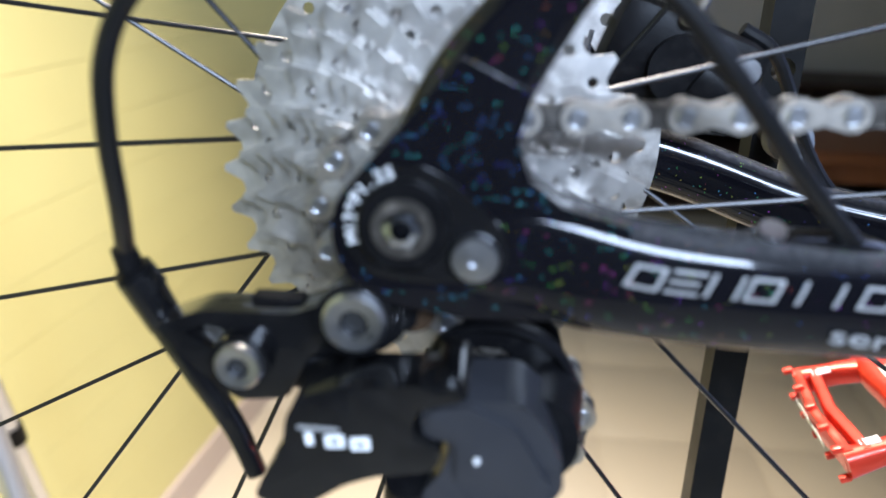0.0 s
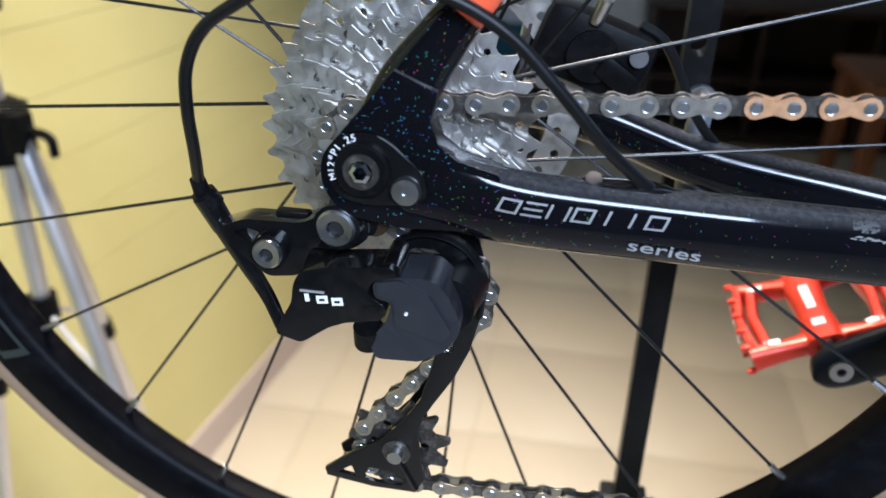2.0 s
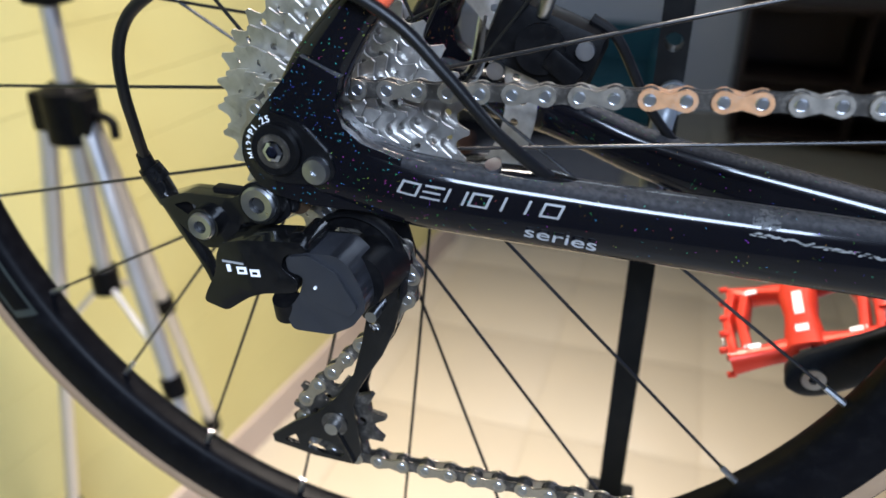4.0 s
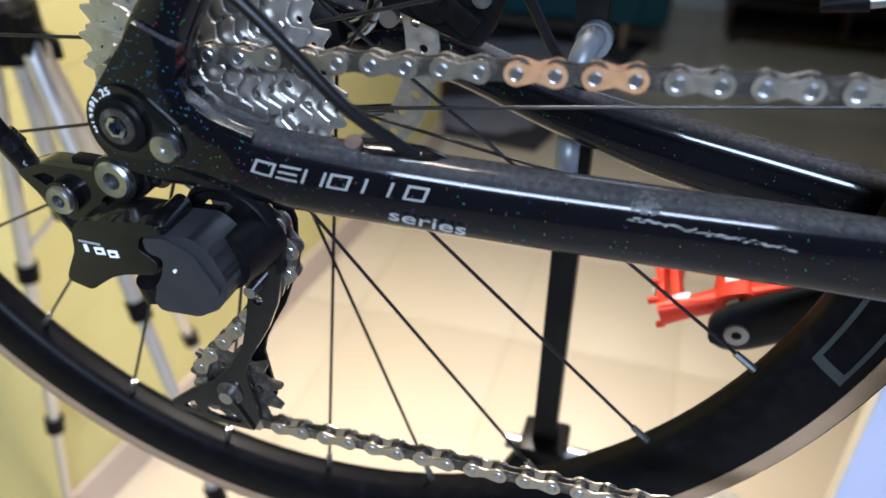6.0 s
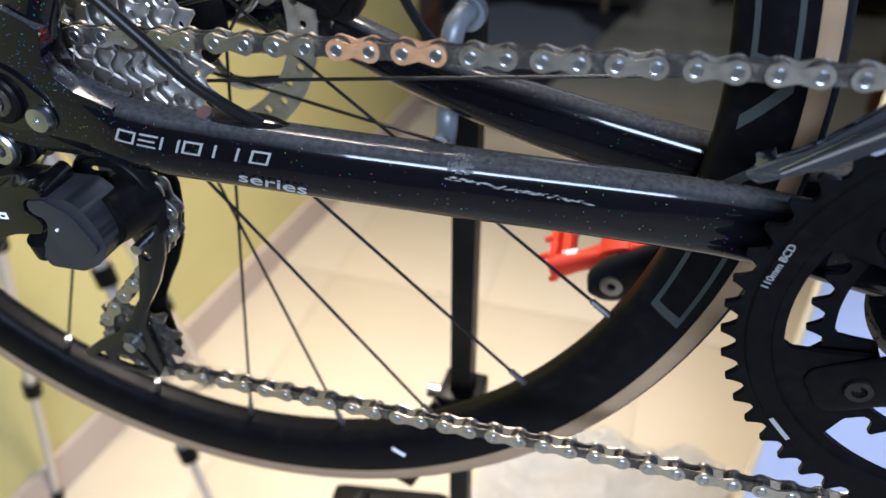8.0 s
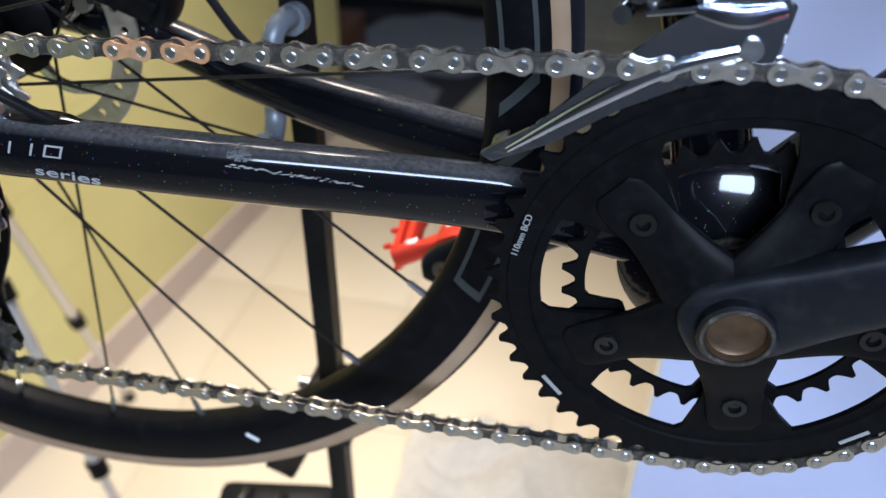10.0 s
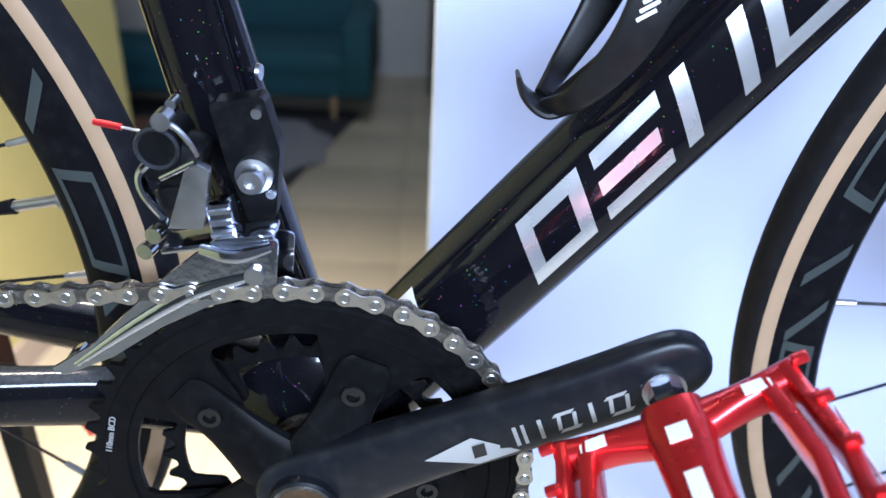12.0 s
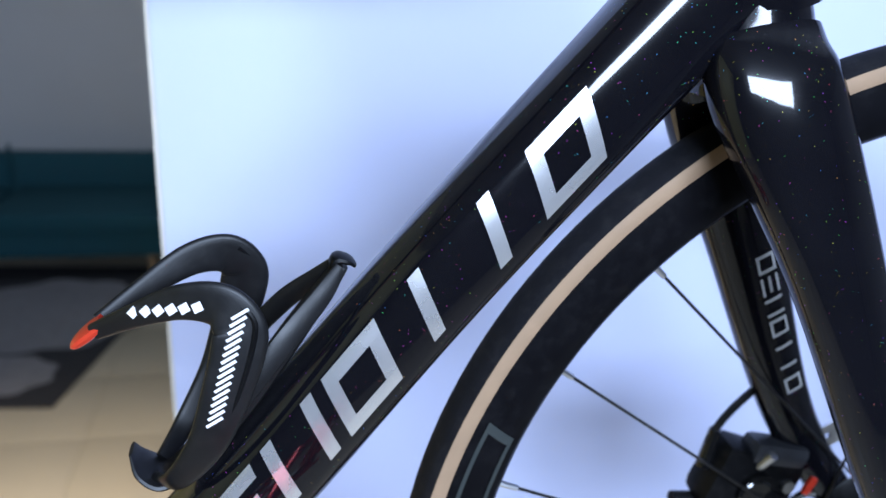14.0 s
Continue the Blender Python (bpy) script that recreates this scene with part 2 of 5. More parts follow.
def sweep(bm, rows, seg=24, power=2.0, side=(0, 1, 0)):
    """A tube through rows (x, y, z, half width along side, half height): closed ends, super-elliptic section."""
    rings = []
    side = Vector(side)
    for i, r in enumerate(rows):
        a, b = Vector(rows[max(0, i - 1)][:3]), Vector(rows[min(len(rows) - 1, i + 1)][:3])
        t = (b - a).normalized()
        u = (side - t * side.dot(t)).normalized()
        w = t.cross(u)
        ring = []
        for k in range(seg):
            q = 2 * math.pi * k / seg
            c, s = math.cos(q), math.sin(q)
            e = 2 / power
            ring.append(bm.verts.new(Vector(r[:3]) + u * r[3] * math.copysign(abs(c) ** e, c) + w * r[4] * math.copysign(abs(s) ** e, s)))
        rings.append(ring)
    for r1, r2 in zip(rings, rings[1:]):
        for k in range(seg):
            bm.faces.new((r1[k], r1[(k + 1) % seg], r2[(k + 1) % seg], r2[k]))
    bm.faces.new(rings[0])
    bm.faces.new(rings[-1])
    return bm


def hose(bm, pts, r, n=8, seg=12):
    q = smooth_path([(*p, r, r) for p in pts], n)
    d = Vector(pts[-1]) - Vector(pts[0])
    return sweep(bm, q, seg, 2.0, (0.13, 1, 0.21) if abs(d.y) < 0.9 * d.length else (1, 0, 0.2))


def plate(bm, outline, y0, y1, holes=(), bev=0.0):
    """An outline in (x, z), with holes, made solid from y0 to y1."""
    loops = []
    for y in (y0, y1):
        es = []
        lv = []
        for poly in (outline, *holes):
            vs = [bm.verts.new((p[0], y, p[1])) for p in poly]
            es += [bm.edges.new((vs[i], vs[(i + 1) % len(vs)])) for i in range(len(vs))]
            lv.append(vs)
        bmesh.ops.triangle_fill(bm, use_beauty=True, use_dissolve=False, edges=es)
        loops.append(lv)
    rim = []
    for l0, l1 in zip(*loops):
        n = len(l0)
        for i in range(n):
            bm.faces.new((l0[i], l0[(i + 1) % n], l1[(i + 1) % n], l1[i]))
    if bev:
        for lv in loops:
            vs = lv[0]
            for i in range(len(vs)):
                rim.append(bm.edges.get((vs[i], vs[(i + 1) % len(vs)])))
        bmesh.ops.bevel(bm, geom=rim, offset=bev, segments=3, affect="EDGES", profile=0.6, clamp_overlap=True)
    return bm


def circle(cx, cz, r, n=20, a0=0.0):
    return [(cx + r * math.cos(a0 + 2 * math.pi * k / n), cz + r * math.sin(a0 + 2 * math.pi * k / n)) for k in range(n)]


def rounded(pts, r, n=4):
    """Rounds the corners of a polygon in the plane."""
    out = []
    m = len(pts)
    for i in range(m):
        a, b, c = (Vector(pts[(i + k) % m]) for k in (-1, 0, 1))
        d1, d2 = (a - b), (c - b)
        q = min(r, d1.length * 0.45, d2.length * 0.45)
        p1, p2 = b + d1.normalized() * q, b + d2.normalized() * q
        for k in range(n + 1):
            t = k / n
            out.append(tuple((1 - t) ** 2 * p1 + 2 * t * (1 - t) * b + t * t * p2))
    return out


def lathe(bm, prof, c=(0, 0, 0), seg=96, closed=True):
    """Turns a profile of (radius, y) about the y axis through c."""
    rings = [[bm.verts.new((c[0] + r * math.cos(2 * math.pi * k / seg), c[1] + y, c[2] + r * math.sin(2 * math.pi * k / seg))) for k in range(seg)] for r, y in prof]
    pairs = list(zip(rings, rings[1:])) + ([(rings[-1], rings[0])] if closed else [])
    for r1, r2 in pairs:
        for k in range(seg):
            bm.faces.new((r1[k], r1[(k + 1) % seg], r2[(k + 1) % seg], r2[k]))
    return bm


def pitch_radius(n):
    return 0.0128 / (2 * math.sin(math.pi / n))


def teeth(cx, cz, n, depth=0.0038, up=0.0024, a0=0.0):
    r = pitch_radius(n)
    out = []
    for k in range(n):
        for f, q in ((-0.5, -depth), (-0.33, -depth * 0.86), (-0.2, -0.0008), (-0.07, up), (0.07, up), (0.2, -0.0008), (0.33, -depth * 0.86)):
            a = a0 + 2 * math.pi * (k + f) / n
            out.append((cx + (r + q) * math.cos(a), cz + (r + q) * math.sin(a)))
    return out


def words(name, text, size, m, material, parent, depth=0.0002):
    c = bpy.data.curves.new(name, "FONT")
    c.body, c.size, c.extrude, c.align_x, c.align_y = text, size, depth, "CENTER", "CENTER"
    tmp = bpy.data.objects.new(name, c)
    scene.collection.objects.link(tmp)
    me = bpy.data.meshes.new_from_object(tmp.evaluated_get(bpy.context.evaluated_depsgraph_get()))
    bpy.data.objects.remove(tmp)
    bpy.data.curves.remove(c)
    me.materials.clear()
    me.materials.append(material)
    ob = new(name, me)
    ob.parent = parent
    ob.matrix_basis = m
    return ob


def B():
    return bmesh.new()


def moved(ob, x, y, z):
    ob.matrix_basis = Matrix.Translation((x, y, z)) @ ob.matrix_basis
    return ob


# ---- room ----
WALL_A, WALL_B = Vector((-1.06, -1.7)), Vector((-0.65, 2.40))
wd = (WALL_B - WALL_A).normalized()
wn = Vector((-wd.y, wd.x))


def slab(name, corners, z0, z1, material, label, category, kind="structure", parent=None):
    bm = B()
    lo = [bm.verts.new((x, y, z0)) for x, y in corners]
    hi = [bm.verts.new((x, y, z1)) for x, y in corners]
    bm.faces.new(lo), bm.faces.new(hi)
    for i in range(len(lo)):
        bm.faces.new((lo[i], lo[(i + 1) % len(lo)], hi[(i + 1) % len(lo)], hi[i]))
    ob = part(name, bm, material, parent)
    return ob if parent else tagged(ob, label, category, "", kind)


floor_ob = slab("floor", [(-3.2, -2.6), (3.2, -2.6), (3.2, 4.9), (-3.2, 4.9)], FLOOR - 0.1, FLOOR - 0.004, GROUT, "light beige tiled floor of the room", "floor")
# ceiling, south, east and west walls are unseen, added dark to limit bounce light
slab("ceiling", [(-3.2, -2.6), (3.2, -2.6), (3.2, 4.9), (-3.2, 4.9)], 1.5, 1.6, UNSEEN_WALL, "unseen ceiling, dark grey to cut reflected light", "ceiling")
slab("wall_north", [(-3.2, 4.6), (3.2, 4.6), (3.2, 4.8), (-3.2, 4.8)], FLOOR, 1.5, GREY_WALL, "plain grey-white plaster wall behind the sofa", "wall")
slab("wall_south", [(-3.2, -2.5), (3.2, -2.5), (3.2, -2.3), (-3.2, -2.3)], FLOOR, 1.5, UNSEEN_WALL, "unseen added wall, dark grey to cut reflected light", "wall")
slab("wall_east", [(2.9, -2.3), (3.1, -2.3), (3.1, 4.6), (2.9, 4.6)], FLOOR, 1.5, UNSEEN_WALL, "unseen added wall, dark grey to cut reflected light", "wall")
slab("wall_west", [(-3.1, -2.3), (-2.9, -2.3), (-2.9, 4.6), (-3.1, 4.6)], FLOOR, 1.5, UNSEEN_WALL, "unseen added wall, dark grey to cut reflected light", "wall")

# yellow wall of wide horizontal boards
wall = slab("wall_yellow", [tuple(WALL_A + wn * 0.012), tuple(WALL_B + wn * 0.012), tuple(WALL_B + wn * 0.14), tuple(WALL_A + wn * 0.14)], FLOOR, 1.5, WALL, "yellow painted wall of horizontal boards", "wall")
rot = Matrix.Rotation(math.atan2(wd.y, wd.x), 3, "Z")
length = (WALL_B - WALL_A).length
bm = B()
box(bm, (0, 0, 0), (length, 0.012, 0.1133))
board = part("board", bm, WALL, wall)
for k in range(21):
    ob = board if k == 0 else new("board", board.data)
    ob.parent = wall
    c = (WALL_A + WALL_B) / 2 + wn * 0.0055
    ob.matrix_basis = Matrix.Translation((c.x, c.y, FLOOR + 0.06 + 0.1145 * k)) @ rot.to_4x4()
slab("baseboard", [tuple(WALL_A - wn * 0.001), tuple(WALL_B - wn * 0.001), tuple(WALL_B - wn * 0.014), tuple(WALL_A - wn * 0.014)], FLOOR, FLOOR + 0.1, SKIRT, "mauve-beige skirting tile along the yellow wall", "baseboard")

# tall white panel behind the front of the bicycle
bm = B()
box(bm, (1.615, 0.395, 0.27), (2.32, 0.022, 2.43), None, 0.002)
tagged(part("wall_panel", bm, PANEL), "tall white painted panel behind the bicycle", "panel", "", "structure")
bm = B()
box(bm, (0.4535, 0.395, 0.27), (0.003, 0.0205, 2.43))
tagged(part("trim", bm, EDGE), "raw tan edge of the white panel", "trim", "", "structure")


def sofa():
    s = empty("sofa", "dark teal fabric sofa with slim wooden legs", "sofa")
    z = FLOOR
    x0, x1, y0 = -1.81, 0.12, 3.68
    xm = (x0 + x1) / 2
    part("base", box(B(), (xm, y0 + 0.36, z + 0.21), (x1 - x0, 0.7, 0.14), None, 0.02), TEAL, s)
    for k in range(2):
        part("seat_cushion", box(B(), (xm - 0.42 + 0.84 * k, y0 + 0.3, z + 0.32), (0.82, 0.62, 0.11), None, 0.035), TEAL, s)
    part("backrest", box(B(), (xm, y0 + 0.62, z + 0.37), (x1 - x0 - 0.04, 0.16, 0.36), Matrix.Rotation(radians(-6), 3, "X"), 0.04), TEAL, s)
    for x in (x0 + 0.07, x1 - 0.07):
        part("armrest", box(B(), (x, y0 + 0.33, z + 0.34), (0.15, 0.68, 0.38), None, 0.035), TEAL, s)
    for x in (x0 + 0.1, x1 - 0.2):
        for y in (y0 + 0.05, y0 + 0.62):
            part("leg", rod(B(), (x, y, z), (x, y, z + 0.15), 0.012, 0.022), PALEWOOD, s)
    part("seam", box(B(), (xm, y0 + 0.53, z + 0.5), (0.01, 0.04, 0.22), None, 0.004), TEAL, s)


sofa()
bm = B()
box(bm, (-1.18, 4.10, FLOOR + 0.46), (0.36, 0.14, 0.28), Matrix.Rotation(radians(-14), 3, "X"), 0.055)
tagged(part("cushion", bm, LINEN), "square grey linen cushion leaning on the sofa", "cushion")

rug = tagged(slab("rug", [(-0.275, 2.45), (0.055, 3.86), (-1.66, 4.0), (-1.76, 2.60)], FLOOR, FLOOR + 0.012, RUG, "charcoal rug with pale grey round motifs", "rug", ""), "charcoal rug with pale grey round motifs", "rug")
for cx, cy, rx, ry in ((-0.47, 3.30, 0.42, 0.40), (-0.57, 2.70, 0.25, 0.17), (-1.26, 3.2, 0.28, 0.3)):
    bm = B()
    ph = random.uniform(0, 6)
    pts = [(cx + rx * (1 + 0.05 * math.sin(9 * a + ph)) * math.cos(a), cy + ry * (1 + 0.05 * math.sin(9 * a + ph)) * math.sin(a)) for a in np.linspace(0, 2 * math.pi, 60, endpoint=False)]
    lo = [bm.verts.new((x, y, FLOOR + 0.0125)) for x, y in pts]
    hi = [bm.verts.new((x, y, FLOOR + 0.017)) for x, y in pts]
    bm.faces.new(hi)
    for i in range(60):
        bm.faces.new((lo[i], lo[(i + 1) % 60], hi[(i + 1) % 60], hi[i]))
    part("motif", bm, RUG2, rug, "pale grey mottled round motif")


def wooden_table(name, x, y, w, d, h, label):
    t = empty(name, label, "table")
    part("tabletop", box(B(), (x, y, FLOOR + h - 0.02), (w, d, 0.04), None, 0.005), WOOD, t)
    part("apron", box(B(), (x, y, FLOOR + h - 0.08), (w - 0.1, d - 0.1, 0.08), None, 0.004), WOOD, t)
    for sx in (-1, 1):
        for sy in (-1, 1):
            part("leg", box(B(), (x + sx * (w / 2 - 0.05), y + sy * (d / 2 - 0.05), FLOOR + (h - 0.04) / 2), (0.06, 0.06, h - 0.04), None, 0.006), WOOD, t)


wooden_table("side_table", 1.55, 2.7, 1.0, 0.5, 0.75, "brown wooden table standing beyond the panel")


def sideboard():
    s = empty("sideboard", "low dark walnut sideboard against the far wall", "sideboard")
    x0, x1, y0, y1, z0, z1 = 0.42, 2.7, 4.0, 4.5, FLOOR + 0.06, FLOOR + 0.74
    part("top", box(B(), ((x0 + x1) / 2, (y0 + y1) / 2, z1), (x1 - x0 + 0.04, y1 - y0 + 0.03, 0.03), None, 0.004), WALNUT, s)
    part("back", box(B(), ((x0 + x1) / 2, y1 - 0.01, (z0 + z1) / 2), (x1 - x0, 0.015, z1 - z0 - 0.04)), WALNUT, s)
    part("shelf", box(B(), ((x0 + x1) / 2, (y0 + y1) / 2, z0 + 0.3), (x1 - x0 - 0.05, y1 - y0 - 0.04, 0.02)), WALNUT, s)
    part("bottom", box(B(), ((x0 + x1) / 2, (y0 + y1) / 2, z0), (x1 - x0 - 0.05, y1 - y0 - 0.04, 0.02)), WALNUT, s)
    for k in range(5):
        part("upright", box(B(), (x0 + 0.012 + (x1 - x0 - 0.024) * k / 4, (y0 + y1) / 2, (z0 + z1) / 2 - 0.01), (0.024, y1 - y0 - 0.03, z1 - z0 - 0.04)), WALNUT, s)
    for x in (x0 + 0.05, x1 - 0.05):
        for y in (y0 + 0.05, y1 - 0.05):
            part("leg", box(B(), (x, y, FLOOR + 0.03), (0.04, 0.04, 0.06)), WALNUT, s)


sideboard()
bm = B()
box(bm, (-0.93, 2.95, FLOOR + 0.12), (0.34, 0.3, 0.2), None, 0.012)
tagged(part("wooden_box", bm, WOOD), "low red-brown wooden box on the rug", "box")


def tripod():
    t = empty("tripod", "silver camera tripod with black clamps by the wall", "tripod")
    cx, cy = -0.633, 0.47
    hub = Vector((cx, cy, 0.14))
    part("column", rod(B(), (cx, cy, -0.14), (cx, cy, 0.30), 0.0125), ALU, t)
    part("head", box(B(), (cx, cy, 0.31), (0.05, 0.05, 0.06), None, 0.01), BLACK, t)
    bm = lathe(B(), [(0.013, -0.04), (0.034, -0.04), (0.036, 0.03), (0.02, 0.04), (0.013, 0.04)], (0, 0, 0), 24)
    ob = part("crown", bm, BLACK, t)
    ob.matrix_basis = Matrix.Translation(hub) @ pose(0, 0, 0, 90, 0, 0)
    part("crank_handle", hose(B(), [(cx + 0.03, cy - 0.01, 0.145), (cx + 0.075, cy - 0.015, 0.14), (cx + 0.08, cy - 0.015, 0.115)], 0.006), BLACK, t)
    feet = ((-0.835, 0.43, FLOOR), (-0.335, 0.36, FLOOR), (-0.695, 0.83, FLOOR))
    mid = Vector((cx, cy, -0.12))
    for f in feet:
        f = Vector(f)
        d = Vector((f.x - cx, f.y - cy, 0)).normalized()
        a = hub + d * 0.035 + Vector((0, 0, 0.0))
        part("shoulder", box(B(), tuple(a), (0.03, 0.03, 0.055), None, 0.006), BLACK, t)
        p1, p2 = a.lerp(f, 0.36), a.lerp(f, 0.68)
        for q0, q1, r in ((a, p1, 0.013), (p1, p2, 0.0105), (p2, f, 0.0085)):
            part("leg_tube", rod(B(), q0, q1, r, None, 16), ALU, t)
        for q in (p1, p2):
            part("clamp", rod(B(), q - (f - a).normalized() * 0.016, q + (f - a).normalized() * 0.016, 0.0165, None, 14), BLACK, t)
        part("rubber_foot", rod(B(), f, f - (f - a).normalized() * 0.03, 0.013, None, 14), BLACK, t)
        part("brace", rod(B(), mid, a.lerp(f, 0.33), 0.005, None, 8), ALU, t)
    part("brace_collar", rod(B(), mid - Vector((0, 0, 0.02)), mid + Vector((0, 0, 0.02)), 0.02), BLACK, t)


tripod()


def bike_stand():
    s = empty("bike_stand", "black enamelled steel bicycle work stand with grey hooks", "bike stand")
    x, y = 0.143, 0.112
    holes = [circle(x + 0.0, z, 0.0055, 12) for z in (0.365, 0.45, 0.53)]
    part("post", plate(B(), [(x - 0.0085, FLOOR + 0.05), (x + 0.0085, FLOOR + 0.05), (x + 0.0085, 0.75), (x - 0.0085, 0.75)], y - 0.0085, y + 0.0085, holes), STAND, s)
    for sy in (-1,):
        q = [(x + 0.004, y - 0.013, 0.335), (x + 0.004, y - 0.03, 0.34), (x + 0.001, y - 0.042, 0.333), (x - 0.001, y - 0.046, 0.31), (x, y - 0.05, 0.285), (x + 0.002, y - 0.065, 0.274), (x + 0.004, y - 0.082, 0.283)]
        part("hook", hose(B(), q, 0.0065, 6, 14), GALV, s)
        part("hook_nut", rod(B(), (x + 0.004, y - 0.012, 0.335), (x + 0.004, y - 0.022, 0.336), 0.0095), GALV, s)
    part("sleeve", box(B(), (x, y, -0.02), (0.036, 0.036, 0.07), None, 0.003), STAND, s)
    part("clamp_bolt", rod(B(), (x - 0.03, y, 0.0), (x + 0.036, y, 0.0), 0.006), BOLT, s)
    part("clamp_lever", box(B(), (x - 0.03, y - 0.016, -0.05), (0.03, 0.012, 0.12), Matrix.Rotation(radians(24), 3, "Y"), 0.003), STAND, s)
    part("ratchet", box(B(), (x - 0.07, y - 0.01, -0.19), (0.12, 0.05, 0.05), Matrix.Rotation(radians(10), 3, "Z"), 0.012), STAND, s)
    for k in range(3):
        part("spring_rib", box(B(), (x - 0.10 + 0.035 * k, y - 0.03, -0.17), (0.012, 0.03, 0.06), Matrix.Rotation(radians(20), 3, "Y"), 0.003), STAND, s)
    for dx, dy in ((0.4, 0.1), (-0.34, 0.2), (-0.05, -0.42), (0.05, 0.45)):
        part("foot", sweep(B(), smooth_path([(x, y, FLOOR + 0.16, 0.012, 0.012), (x + dx * 0.5, y + dy * 0.5, FLOOR + 0.07, 0.012, 0.012), (x + dx, y + dy, FLOOR + 0.014, 0.012, 0.012)], 5), 12), STAND, s)


bike_stand()


def rag():
    bm = B()
    n = 22
    g = {}
    for i in range(n):
        for j in range(n):
            x, y = 0.02 + 0.52 * i / (n - 1), 0.58 + 0.34 * j / (n - 1)
            h = 0.03 + 0.03 * noise.noise((x * 9, y * 9, 2)) + 0.015 * noise.noise((x * 30, y * 30, 5))
            g[i, j] = bm.verts.new((x + 0.02 * noise.noise((y * 12, 3, 1)), y + 0.03 * noise.noise((x * 12, 7, 1)), FLOOR + max(0.004, h)))
    for i in range(n - 1):
        for j in range(n - 1):
            bm.faces.new((g[i, j], g[i + 1, j], g[i + 1, j + 1], g[i, j + 1]))
    r = bmesh.ops.solidify(bm, geom=bm.faces[:], thickness=0.004)
    ob = tagged(part("rag", bm, CLOTH), "crumpled grey rag with pink print on the floor", "cloth")
    for k, x in enumerate((0.2, 0.3, 0.37)):
        part("print_patch", box(B(), (x, 0.61 + 0.01 * k, FLOOR + 0.055), (0.035, 0.06, 0.004), None, 0.001), PINK, ob, "faded pink printed patch")


rag()

# ---- bicycle ----
HX, HZ = 0.0, 0.3430
FX, FZ = 0.9467, 0.353
BX, BZ = 0.4008, 0.2933
CZ = 0.3475  # centre of the cassette
PITCH = 0.0128  # one half link of the chain
bike = empty("bicycle", "gloss black carbon road bicycle with coloured flakes, raised on a stand", "bicycle")
moved(bike, 0, -0.0115, 0)


def rim_patch(bm, c, a0, a1, r0, r1, y, skew=0.0):
    n = 5
    side = lambda r: -(0.0106 + 0.0023 * min(1.0, max(0.0, (r - 0.287) / 0.010)) + 0.0004)
    grid = []
    for r in np.linspace(r1, r0, 5):
        sk = skew * (r - 0.2895) / 0.0195
        grid.append([bm.verts.new((c[0] + r * math.cos(a0 + (a1 - a0) * k / n + sk), side(r), c[2] + r * math.sin(a0 + (a1 - a0) * k / n + sk))) for k in range(n + 1)])
    for top, bot in zip(grid, grid[1:]):
        for k in range(n):
            bm.faces.new((top[k], top[k + 1], bot[k + 1], bot[k]))


